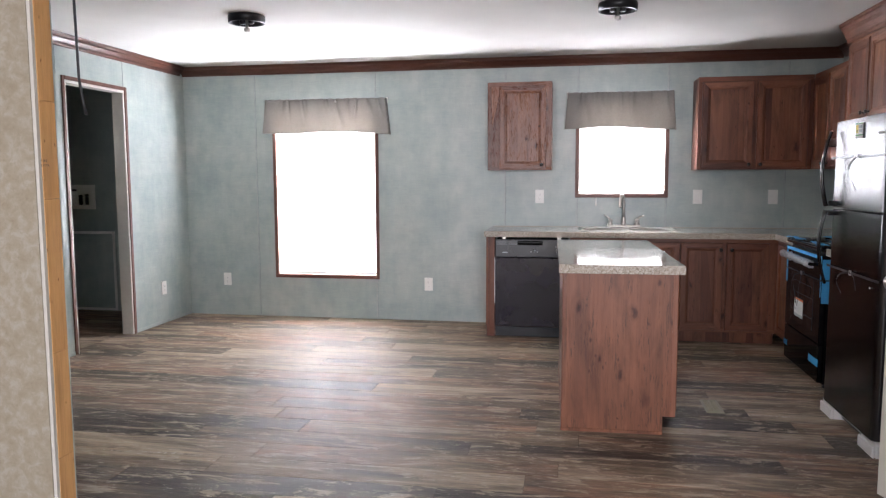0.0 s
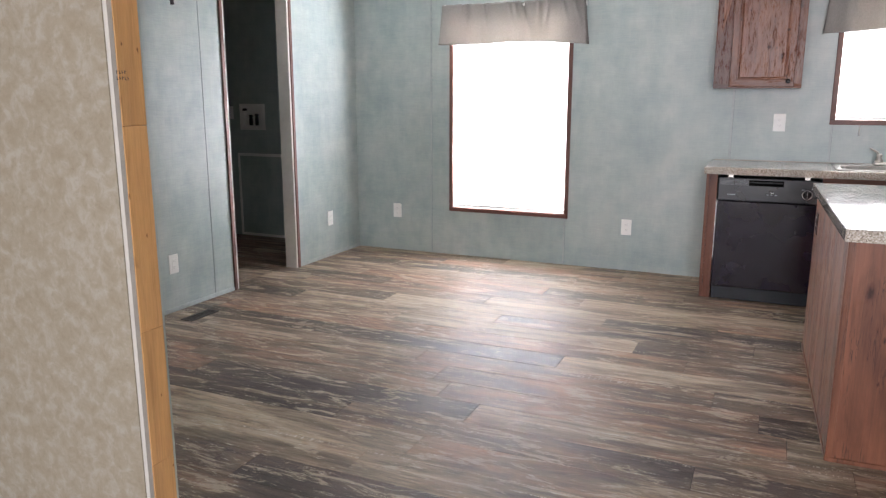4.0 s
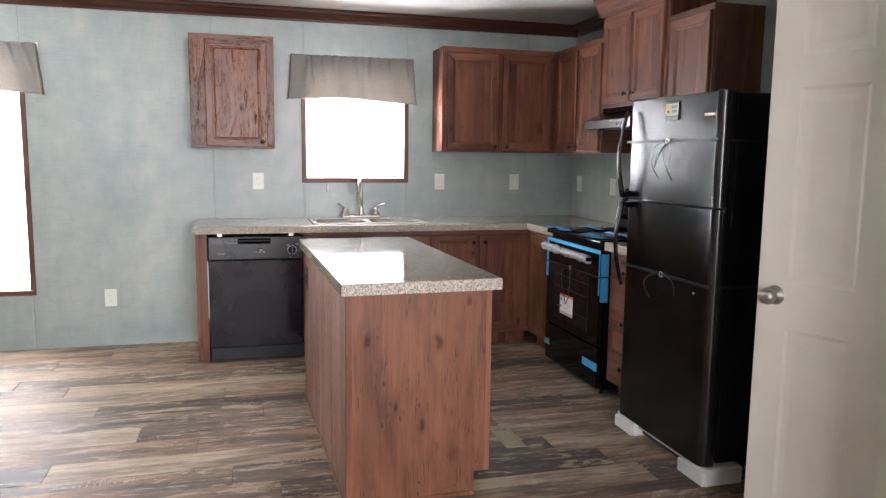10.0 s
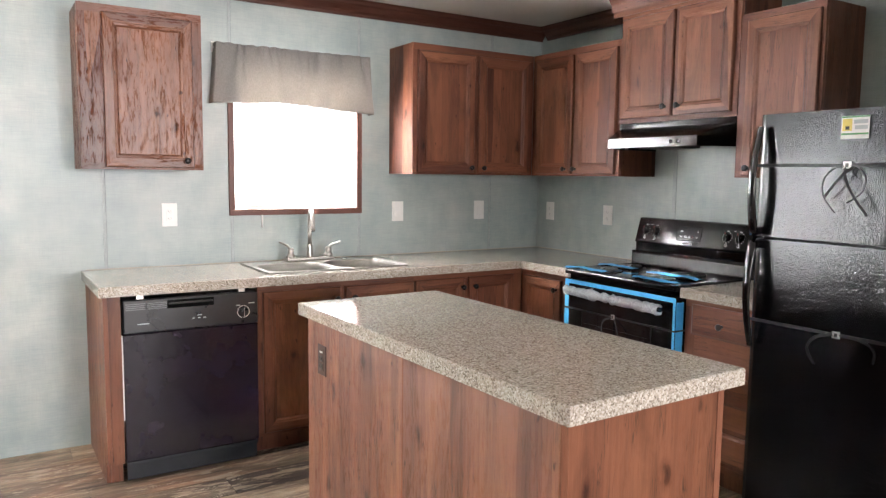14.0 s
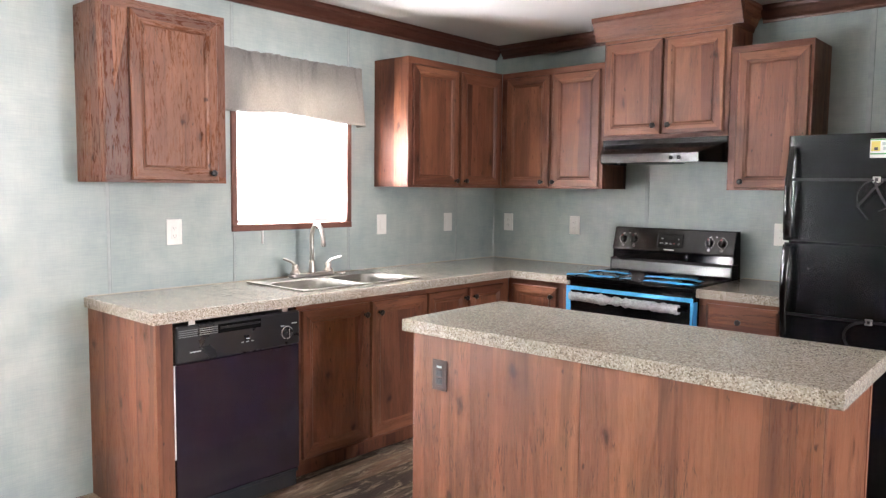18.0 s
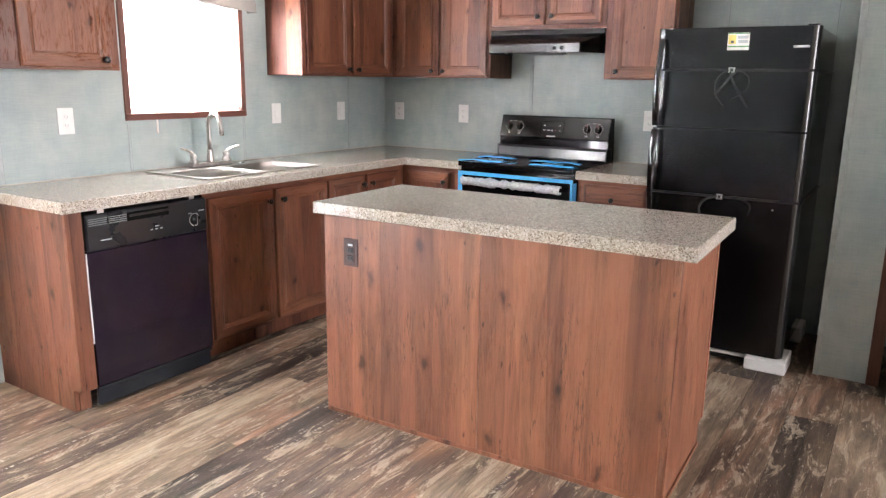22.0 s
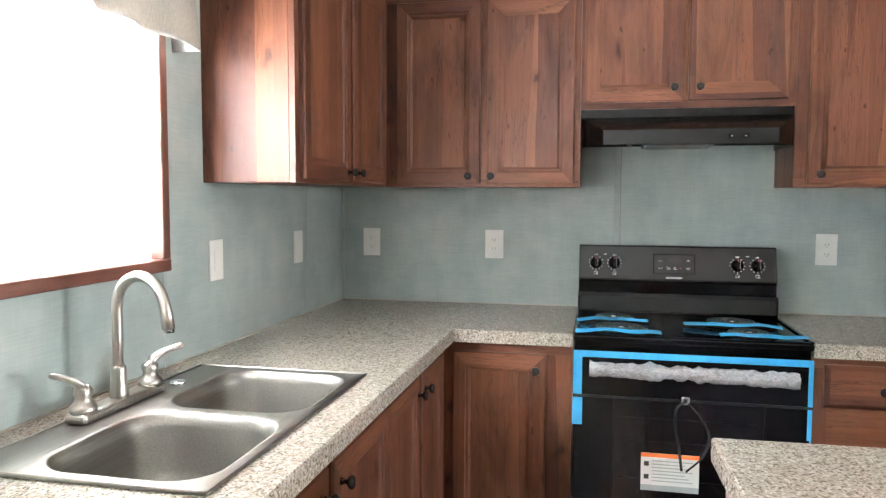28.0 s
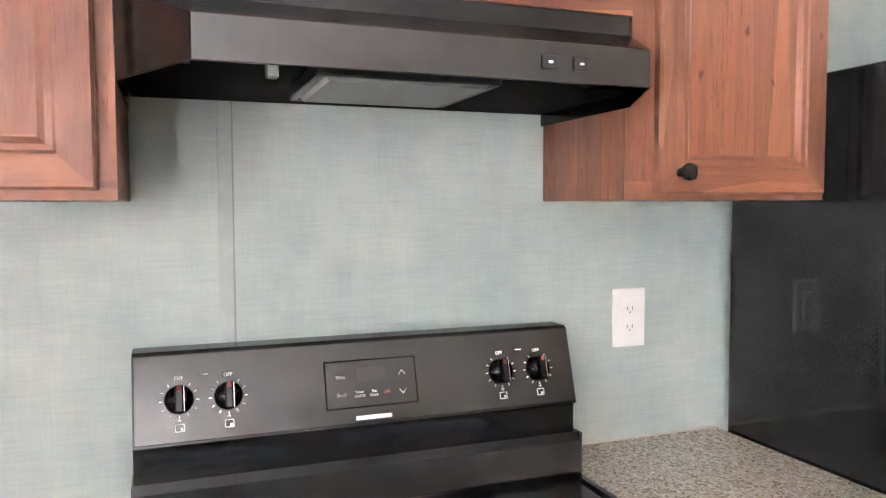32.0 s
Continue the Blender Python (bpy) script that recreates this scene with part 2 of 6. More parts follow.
def wall_paper():
    """Blue-green linen-look vinyl on gypsum."""
    k = Mat("teal_linen_wall")
    big = k.noise(k.coords((1.4, 1.4, 1.1)), 1.6, 4, 0.55)
    patch = k.noise(k.coords((8, 8, 7)), 1.0, 3, 0.5)
    wide = k.noise(k.coords((2.2, 2.2, 26)), 1.0, 3, 0.6)
    tall = k.noise(k.coords((24, 24, 2.5)), 1.0, 3, 0.6)
    hor = k.noise(k.coords((13, 13, 210)), 1.0, 3, 0.6)
    ver = k.noise(k.coords((230, 230, 16)), 1.0, 3, 0.6)
    c = k.ramp(big, (0.3, (0.292, 0.346, 0.335)), (0.5, (0.349, 0.395, 0.376)), (0.72, (0.405, 0.438, 0.414)))
    c = k.mix(c, k.ramp(patch, (0.32, (0.87, 0.9, 0.92)), (0.68, (1.1, 1.08, 1.06))), 0.8, "MULTIPLY")
    c = k.mix(c, k.ramp(wide, (0.34, (0.91, 0.93, 0.94)), (0.66, (1.07, 1.06, 1.05))), 0.3, "MULTIPLY")
    c = k.mix(c, k.ramp(tall, (0.34, (0.91, 0.93, 0.94)), (0.66, (1.07, 1.06, 1.05))), 0.35, "MULTIPLY")
    thread = k.mix(k.ramp(hor, (0.36, (0.72, 0.77, 0.79)), (0.5, (1, 1, 1)), (0.64, (1.22, 1.2, 1.17))), k.ramp(ver, (0.36, (0.8, 0.84, 0.85)), (0.5, (1, 1, 1)), (0.64, (1.13, 1.12, 1.1))), 1.0, "MULTIPLY")
    c = k.mix(c, thread, 0.18, "MULTIPLY")
    k.bump(hor, 0.2, 0.0008)
    return k.set(c, 0.36, 0.0, 0.45)


def granite():
    k = Mat("speckled_granite_laminate")
    def cells(s):
        vo = k.n("TexVoronoi")
        vo.inputs["Scale"].default_value = s
        k.link(k.coords((1, 1, 1), "world"), vo.inputs["Vector"])
        sp = k.n("SeparateColor")
        k.link(vo.outputs["Color"], sp.inputs[0])
        return sp.outputs[0]
    c = k.ramp(cells(230.0), (0.0, (0.21, 0.178, 0.14)), (0.1, (0.33, 0.283, 0.228)), (0.28, (0.43, 0.38, 0.32)),
               (0.58, (0.51, 0.465, 0.405)), (0.86, (0.61, 0.57, 0.51)), ease="CONSTANT")
    c = k.mix(c, k.ramp(cells(430.0), (0.0, (0.68, 0.66, 0.64)), (0.25, (1, 1, 1)), ease="CONSTANT"), 0.5, "MULTIPLY")
    c = k.mix(c, k.ramp(k.noise(k.coords((1, 1, 1), "world"), 60, 3), (0.35, (0.86, 0.85, 0.84)), (0.65, (1.06, 1.06, 1.06))), 0.7, "MULTIPLY")
    smear = k.noise(k.coords((1, 1, 1), "world"), 7, 5, 0.65, 0.8)
    return k.set(c, k.ramp(smear, (0.35, (0.05,) * 3), (0.65, (0.13,) * 3)), 0.0, 0.5)


def plank_mat(name, start, end):
    """Rustic sawn-board vinyl print, grain along x; start and end: how pale its two ends are printed."""
    k = Mat(name)
    tone = k.noise(k.coords((1.5, 6.0, 1), vary=True), 1.0, 4, 0.6, 0.5)
    band = k.noise(k.coords((2.2, 34, 1), vary=True), 1.0, 7, 0.7, 0.4)
    grain = k.noise(k.coords((9, 190, 1), vary=True), 1.0, 5, 0.7, 0.3)
    rub = k.noise(k.coords((4.0, 16, 1), vary=True), 1.0, 11, 0.76, 0.6)
    chip = k.noise(k.coords((13, 85, 1), vary=True), 1.0, 8, 0.78, 0.5)
    pick = k.n("Math")
    pick.operation = "MULTIPLY_ADD"
    pick.inputs[1].default_value = 0.5
    k.link(k.n("ObjectInfo").outputs["Random"], pick.inputs[0])
    calm = k.n("Math")
    calm.operation, calm.inputs[1].default_value, calm.inputs[2].default_value = "MULTIPLY_ADD", 0.5, 0.25
    k.link(tone, calm.inputs[0])
    k.link(calm.outputs[0], pick.inputs[2])
    c = k.ramp(pick.outputs[0], (0.52, (0.066, 0.049, 0.039)), (0.64, (0.13, 0.09, 0.065)), (0.73, (0.235, 0.14, 0.093)),
               (0.82, (0.175, 0.128, 0.092)), (0.97, (0.315, 0.248, 0.178)))
    c = k.mix(c, k.ramp(band, (0.34, (0.52, 0.5, 0.48)), (0.5, (1, 1, 1)), (0.66, (1.4, 1.37, 1.3))), 0.8, "MULTIPLY")
    smear = k.noise(k.coords((2.6, 15, 1), vary=True), 1.0, 5, 0.62, 0.7)
    c = k.mix(c, k.ramp(smear, (0.36, (0.5, 0.47, 0.45)), (0.5, (1, 1, 1)), (0.64, (1.45, 1.42, 1.36))), 0.85, "MULTIPLY")
    sep = k.n("SeparateXYZ")
    k.link(k.n("TexCoord").outputs["Object"], sep.inputs[0])
    mr = k.n("MapRange")
    mr.inputs[1].default_value, mr.inputs[2].default_value = -0.75, 0.75
    k.link(sep.outputs[0], mr.inputs[0])
    c = k.mix(c, k.ramp(mr.outputs[0], (0.0, (start,) * 3), (0.3, (1, 1, 1)), (0.7, (1, 1, 1)), (1.0, (end,) * 3)), 1.0, "MULTIPLY")
    # worn pale paint, dark hollows, chipped flecks
    c = k.mix(c, (0.44, 0.365, 0.275), k.ramp(rub, (0.53, (0, 0, 0)), (0.58, (0.75, 0.75, 0.75))))
    c = k.mix(c, (0.05, 0.04, 0.034), k.ramp(rub, (0.34, (0.5, 0.5, 0.5)), (0.42, (0, 0, 0))))
    c = k.mix(c, (0.6, 0.53, 0.44), k.mix(k.ramp(chip, (0.585, (0, 0, 0)), (0.62, (0.85, 0.85, 0.85))), k.ramp(rub, (0.42, (0, 0, 0)), (0.52, (1, 1, 1))), 1.0, "MULTIPLY"))
    c = k.mix(c, (0.035, 0.028, 0.024), k.ramp(chip, (0.36, (0.55, 0.55, 0.55)), (0.41, (0, 0, 0))))
    # saw marks across the grain, in narrow runs
    comb = k.noise(k.coords((210, 7, 1), vary=True), 1.0, 2, 0.5)
    run = k.noise(k.coords((1.6, 42, 1), vary=True), 1.0, 2, 0.5)
    c = k.mix(c, (0.62, 0.55, 0.46), k.mix(k.ramp(comb, (0.53, (0, 0, 0)), (0.58, (0.8, 0.8, 0.8))), k.ramp(run, (0.66, (0, 0, 0)), (0.7, (1, 1, 1))), 1.0, "MULTIPLY"))
    c = k.mix(c, k.ramp(grain, (0.35, (0.6, 0.58, 0.56)), (0.62, (1.15, 1.14, 1.12))), 0.5, "MULTIPLY")
    k.bump(k.mix(grain, chip, 0.4), 0.9, 0.003)
    return k.set(c, k.ramp(rub, (0.3, (0.48,) * 3), (0.7, (0.58,) * 3)), 0.0, 0.33)


def tan_paper():
    k = Mat("mottled_tan_vinyl_wall")
    a = k.noise(k.coords((1, 1, 1)), 26, 6, 0.65, 0.4)
    b = k.noise(k.coords((1, 1, 1)), 70, 5, 0.7)
    c = k.ramp(a, (0.34, (0.268, 0.228, 0.166)), (0.5, (0.304, 0.267, 0.203)), (0.66, (0.355, 0.326, 0.272)))
    c = k.mix(c, k.ramp(b, (0.3, (0.8, 0.78, 0.74)), (0.45, (1, 1, 1))), 0.6, "MULTIPLY")
    return k.set(c, 0.55, 0.0, 0.35)


def ceiling_mat():
    k = Mat("white_textured_ceiling")
    a = k.noise(k.coords((1, 1, 1)), 130, 5, 0.6)
    s = k.noise(k.coords((1, 1, 1)), 1.3, 3)
    k.bump(a, 0.35, 0.003)
    return k.set(k.ramp(s, (0.3, (0.7, 0.68, 0.645)), (0.7, (0.78, 0.765, 0.73))), 0.9, 0, 0.2)


def glossy_black(name, rough, pebble=0.0, color=(0.006, 0.006, 0.0065), spec=0.3):
    k = Mat(name)
    if pebble:
        k.bump(k.noise(k.coords((1, 1, 0.7)), 195, 2, 0.5), pebble, 0.0024)
    f = k.noise(k.coords((1, 1, 1)), 5, 4)
    return k.set(k.ramp(f, (0.3, color), (0.7, tuple(c * 1.25 for c in color))), k.ramp(f, (0.3, (rough,) * 3), (0.7, (rough + 0.04,) * 3)), 0, spec)


def steel(name, rough, along=0, tone=1.0):
    k = Mat(name)
    s = [260, 260, 260]
    s[along] = 6
    g = k.noise(k.coords(tuple(s)), 1.0, 3)
    k.bump(g, 0.05, 0.0005)
    return k.set(k.ramp(g, (0.3, tuple(c * tone for c in (0.25, 0.235, 0.215))), (0.7, tuple(c * tone for c in (0.33, 0.313, 0.29)))), k.ramp(g, (0.3, (rough,) * 3), (0.7, (rough + 0.08,) * 3)), 1.0)


def cloth():
    k = Mat("taupe_valance_cloth")
    a = k.noise(k.coords((700, 700, 60)), 1, 2)
    b = k.noise(k.coords((60, 60, 700)), 1, 2)
    c = k.ramp(a, (0.35, (0.27, 0.255, 0.245)), (0.65, (0.345, 0.33, 0.315)))
    c = k.mix(c, k.ramp(b, (0.35, (0.88, 0.88, 0.88)), (0.65, (1.05, 1.05, 1.05))), 0.7, "MULTIPLY")
    k.set(c, 0.9, 0, 0.1)
    tr = k.n("BsdfTranslucent")
    k.link(k.mix(c, (1.0, 0.95, 0.87), 1.0, "MULTIPLY"), tr.inputs[0])
    mx = k.n("MixShader")
    mx.inputs[0].default_value = 0.36
    k.link(k.b.outputs[0], mx.inputs[1])
    k.link(tr.outputs[0], mx.inputs[2])
    k.link(mx.outputs[0], k.out.inputs[0])
    return k.m


def slat_mat():
    k = Mat("white_blind_vinyl")
    k.set((0.92, 0.92, 0.91), 0.45)
    tr = k.n("BsdfTranslucent")
    tr.inputs[0].default_value = (0.92, 0.92, 0.91, 1)
    mx = k.n("MixShader")
    mx.inputs[0].default_value = 0.88
    k.link(k.b.outputs[0], mx.inputs[1])
    k.link(tr.outputs[0], mx.inputs[2])
    k.link(mx.outputs[0], k.out.inputs[0])
    return k.m


def clear(name, rough=0.02, tint=(1, 1, 1), mixin=0.85):
    """Thin clear sheet: mostly see-through with a gloss."""
    k = Mat(name)
    tp = k.n("BsdfTransparent")
    tp.inputs[0].default_value = (*tint, 1)
    gl = k.n("BsdfGlossy")
    gl.inputs["Roughness"].default_value = rough
    mx = k.n("MixShader")
    mx.inputs[0].default_value = 1 - mixin
    k.link(tp.outputs[0], mx.inputs[1])
    k.link(gl.outputs[0], mx.inputs[2])
    k.link(mx.outputs[0], k.out.inputs[0])
    return k.m


def bubble():
    """Milky crumpled plastic wrap."""
    k = Mat("milky_plastic_wrap")
    a = k.noise(k.coords((0.8, 1.5, 1.5)), 75, 6, 0.7, 1.2)
    k.bump(a, 0.9, 0.005)
    k.set((0.78, 0.79, 0.82), 0.2, 0, 0.6)
    tp = k.n("BsdfTransparent")
    mx = k.n("MixShader")
    k.link(k.ramp(a, (0.38, (0.6,) * 3), (0.62, (0.25,) * 3)), mx.inputs[0])
    k.link(k.b.outputs[0], mx.inputs[1])
    k.link(tp.outputs[0], mx.inputs[2])
    k.link(mx.outputs[0], k.out.inputs[0])
    return k.m


D, M_, L_ = (0.085, 0.0285, 0.0165), (0.155, 0.0555, 0.0295), (0.225, 0.091, 0.047)
WOODV = wood("cherry_laminate_upright_grain", 2, D, M_, L_, cracks=0.65, blotch=0.85, dots=0.65)
WOODH = wood("cherry_laminate_level_grain", 0, D, M_, L_, knots=False)
WOODY = wood("cherry_laminate_cross_grain", 1, D, M_, L_, knots=False)
IC = (0.125, 0.047, 0.026), (0.198, 0.077, 0.041), (0.27, 0.115, 0.06)
ISLE = wood("island_laminate", 2, *IC, rough=0.4, blotch=0.85, strips=0.6, knot=1.2, cracks=0.75, pits=0.08, dots=0.8, cloudy=(9.0, 1.0))
ISLEF = wood("island_end_laminate", 2, *IC, rough=0.42, blotch=0.75, strips=0.4, knot=1.0, cracks=0.9, dots=0.85,
             marks=((0.083, 0.68, 0.024, 0.045, 1.0), (0.148, 0.505, 0.012, 0.02, 0.9), (0.197, 0.405, 0.013, 0.032, 1.0), (0.175, 0.42, 0.009, 0.014, 0.8), (0.5, 0.82, 0.018, 0.03, 0.9), (0.572, 0.61, 0.016, 0.03, 0.9), (0.44, 0.19, 0.05, 0.075, 0.6)))
ISLEV = wood("island_trim_laminate", 2, (0.15, 0.058, 0.036), (0.21, 0.084, 0.048), (0.27, 0.115, 0.066), rough=0.4, knots=False, strips=0.3, blotch=0.3, cracks=0.0)
# same colours as WOODV; stronger pits, their contrast against glare partly painted dark
BARN = wood("barnwood_laminate", 2, D, M_, L_, relief=0.5, rough=0.36, cracks=0.35, pits=0.45)
BARNH = wood("barnwood_laminate_level", 0, D, M_, L_, relief=0.5, rough=0.36, knots=False, cracks=0.35, pits=0.45)
CROWN = wood("dark_cherry_moulding_x", 0, (0.05, 0.019, 0.013), (0.085, 0.033, 0.022), (0.12, 0.048, 0.03), rough=0.3, knots=False, strips=0.2, blotch=0.3, cracks=0.0)
CROWNY = wood("dark_cherry_moulding_y", 1, (0.05, 0.019, 0.013), (0.085, 0.033, 0.022), (0.12, 0.048, 0.03), rough=0.3, knots=False, strips=0.2, blotch=0.3, cracks=0.0)
TRIM = wood("brown_window_trim", 2, (0.10, 0.045, 0.033), (0.14, 0.062, 0.045), (0.17, 0.08, 0.058), rough=0.4, knots=False, strips=0.2, blotch=0.3, cracks=0.0)
PINE = wood("raw_pine_stud", 2, (0.5, 0.27, 0.095), (0.61, 0.35, 0.14), (0.71, 0.45, 0.21), rough=0.7, knot=0.7, streak=0.9, blotch=0.25, strips=0.25, cracks=0.0)
TEAL, STONE, TAN, CEIL = wall_paper(), granite(), tan_paper(), ceiling_mat()
PLANKS = [plank_mat("rustic_vinyl_plank_%s" % n, a, b) for n, a, b in (("a", 1.3, 1.0), ("b", 1.35, 0.75), ("c", 1.1, 0.95), ("d", 0.8, 1.0), ("e", 0.75, 1.3))]
BATTEN = plain("teal_batten", (0.34, 0.375, 0.365), 0.4, wear=0.1)
GROOVE = plain("dark_joint", (0.22, 0.25, 0.243), 0.8)
GYPSUM = plain("white_gypsum_edge", (0.52, 0.5, 0.45), 0.85, wear=0.05)
WHITE = plain("white_plastic", (0.78, 0.77, 0.73), 0.35, wear=0.03)
DOORW = plain("white_door_paint", (0.84, 0.8, 0.725), 0.42, wear=0.03, scale=4)
JAMBW = plain("cream_jamb_paint", (0.62, 0.6, 0.55), 0.5, wear=0.04)
FOAM = plain("white_foam", (0.82, 0.82, 0.82), 0.9, wear=0.05, scale=120, bump=0.2)
BLACKG = glossy_black("black_enamel", 0.07, color=(0.004, 0.004, 0.0045), spec=0.22)
BLACKT = glossy_black("black_textured_steel", 0.04, 0.42, color=(0.0025, 0.0025, 0.003), spec=0.27)
BLACKS = glossy_black("black_satin_plastic", 0.33, color=(0.01, 0.01, 0.011))
CHAR = glossy_black("charcoal_panel", 0.1, color=(0.009, 0.008, 0.0072), spec=0.5)
HOODB = glossy_black("black_hood_enamel", 0.14, color=(0.005, 0.0045, 0.004), spec=0.3)
DWTOP = glossy_black("charcoal_plastic", 0.26, color=(0.012, 0.0125, 0.0145), spec=0.55)
FREDGE = glossy_black("satin_rounded_door_edge", 0.2, color=(0.006, 0.006, 0.0065), spec=0.9)
HANDLEB = glossy_black("glossy_black_handle", 0.07, color=(0.004, 0.004, 0.0045), spec=0.6)
HOODF = glossy_black("satin_hood_front", 0.2, color=(0.011, 0.0095, 0.0088), spec=0.55)
PLUM = glossy_black("filmed_black_door", 0.12, color=(0.0125, 0.0085, 0.0152), spec=0.5)
KICKB = glossy_black("blue_black_kick_plate", 0.22, color=(0.017, 0.02, 0.0245), spec=0.6)
OVENG = glossy_black("dark_oven_glass", 0.03, color=(0.006, 0.006, 0.007), spec=0.6)
STEELX, NICKEL = steel("brushed_sink_steel", 0.33, 0, 1.05), steel("brushed_nickel", 0.34, 2, 1.75)
STEELB = steel("satin_bowl_steel", 0.42, 0, 1.08)
CHROME = plain("bright_chrome", (0.75, 0.75, 0.75), 0.08, 1.0, wear=0.02)
BRONZE = plain("oil_rubbed_bronze", (0.014, 0.011, 0.01), 0.3, 0.3, wear=0.15)
BROWNP = plain("brown_plate", (0.036, 0.015, 0.011), 0.42, spec=0.3)
TAPE = plain("blue_tape", (0.045, 0.33, 0.66), 0.5, wear=0.1, scale=60)
STRAP = plain("black_poly_strap", (0.022, 0.022, 0.023), 0.36, spec=0.25)
BUCKLE = plain("wire_buckle", (0.6, 0.6, 0.58), 0.35, 0.7)
PAPER = plain("white_paper", (0.8, 0.8, 0.78), 0.6, wear=0.02)
ORANGE = plain("orange_print", (0.75, 0.16, 0.03), 0.6)
YELLOW = plain("yellow_print", (0.72, 0.6, 0.16), 0.5)
GREEN = plain("green_print", (0.08, 0.3, 0.1), 0.5)
PALEB = plain("grey_print", (0.42, 0.47, 0.48), 0.6)
SLOTG = plain("shaded_slot", (0.2, 0.2, 0.19), 0.7)
INK = plain("dark_ink", (0.05, 0.05, 0.05), 0.6)
PRINT = plain("pale_print", (0.68, 0.68, 0.66), 0.5)
DIM = plain("dim_grey_print", (0.16, 0.165, 0.17), 0.5)
REDP = plain("red_print", (0.26, 0.04, 0.03), 0.5)
VENT = plain("taupe_vent_paint", (0.27, 0.24, 0.165), 0.42)
VENTD = plain("dark_vent_paint", (0.03, 0.024, 0.02), 0.5)
# near-black, hardly reflecting; on recesses, wells and the hood's underside it paints shade
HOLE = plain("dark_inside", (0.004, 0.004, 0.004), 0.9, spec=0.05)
RAIL = wood("red_window_rail", 0, (0.10, 0.04, 0.03), (0.14, 0.056, 0.04), (0.17, 0.075, 0.055), rough=0.4, knots=False, strips=0.2, blotch=0.3, cracks=0.0)
COIL = plain("burner_coil", (0.06, 0.056, 0.052), 0.4, 0.6, wear=0.2)
BOWLM = glossy_black("drip_bowl", 0.15, color=(0.02, 0.019, 0.017))
LENS = plain("frosted_lens", (0.13, 0.13, 0.125), 0.35, scale=60, wear=0.25)
CLOTH, SLAT, GLASS, WRAP = cloth(), slat_mat(), clear("window_glass", 0.02, (1, 1, 1), 0.93), bubble()
CAULK = plain("tan_caulk", (0.4, 0.36, 0.3), 0.6)


# mesh helpers -------------------------------------------------------------
def box(bm, x0, x1, y0, y1, z0, z1, bevel=0.0, mat=0, seg=1):
    made = bmesh.ops.create_cube(bm, size=1.0, matrix=Matrix.Translation(((x0 + x1) / 2, (y0 + y1) / 2, (z0 + z1) / 2)) @ Matrix.Diagonal((abs(x1 - x0), abs(y1 - y0), abs(z1 - z0), 1)))
    faces = {f for v in made["verts"] for f in v.link_faces}
    for f in faces:
        f.material_index = mat
    if bevel:
        res = bmesh.ops.bevel(bm, geom=list({e for f in faces for e in f.edges}), offset=bevel, segments=seg, profile=0.5, affect="EDGES", clamp_overlap=True)
        for f in res["faces"]:
            f.material_index = mat
    return bm


def boxes(*rows, bevel=0.0, seg=1):
    bm = bmesh.new()
    for r in rows:
        box(bm, *r[:6], bevel=bevel, mat=r[6] if len(r) > 6 else 0, seg=seg)
    return bm


def prism(bm, outline, axis, a, b, mat=0):
    """An outline of (u, v) pushed along an axis: x takes (y, z), y takes (x, z), z takes (x, y)."""
    def at(u, v, w):
        return {"x": (w, u, v), "y": (u, w, v), "z": (u, v, w)}[axis]
    lo = [bm.verts.new(at(u, v, a)) for u, v in outline]
    hi = [bm.verts.new(at(u, v, b)) for u, v in outline]
    n = len(outline)
    fs = [bm.faces.new(lo), bm.faces.new(hi[::-1])] + [bm.faces.new((lo[i], hi[i], hi[(i + 1) % n], lo[(i + 1) % n])) for i in range(n)]
    for f in fs:
        f.material_index = mat
    bmesh.ops.recalc_face_normals(bm, faces=fs)
    return bm


def lathe(bm, profile, m=Matrix(), n=16, mat=0):
    """A profile of (radius, height) turned about z."""
    rings = []
    for r, h in profile:
        rings.append([bm.verts.new(m @ Vector((r * math.cos(2 * math.pi * i / n), r * math.sin(2 * math.pi * i / n), h))) for i in range(n)])
    fs = [bm.faces.new((a[i], a[(i + 1) % n], b[(i + 1) % n], b[i])) for a, b in zip(rings, rings[1:]) for i in range(n)]
    for ring in (rings[0], rings[-1]):
        fs.append(bm.faces.new(ring))
    for f in fs:
        f.material_index, f.smooth = mat, True
    bmesh.ops.recalc_face_normals(bm, faces=fs)
    return bm


def tube(bm, pts, r, n=8, mat=0, flat=1.0):
    """A pipe through points; r: one radius or one a point; flat: its height over its width."""
    pts = [Vector(p) for p in pts]
    rs = r if isinstance(r, (list, tuple)) else [r] * len(pts)
    rings, s = [], None
    for i, p in enumerate(pts):
        d = (pts[min(i + 1, len(pts) - 1)] - pts[max(i - 1, 0)]).normalized()
        if s is None:
            s = d.cross(Vector((0, 0, 1)))
            if s.length < 0.05:
                s = d.cross(Vector((0, 1, 0)))
        else:
            s = s - d * s.dot(d)
        s.normalize()
        u = s.cross(d)
        rings.append([bm.verts.new(p + rs[i] * (s * math.cos(2 * math.pi * j / n) + u * flat * math.sin(2 * math.pi * j / n))) for j in range(n)])
    fs = [bm.faces.new((a[i], a[(i + 1) % n], b[(i + 1) % n], b[i])) for a, b in zip(rings, rings[1:]) for i in range(n)]
    caps = [bm.faces.new(rings[0]), bm.faces.new(rings[-1])]
    for f in fs:
        f.smooth = True
    fs += caps
    for f in fs:
        f.material_index = mat
    bmesh.ops.recalc_face_normals(bm, faces=fs)
    return bm


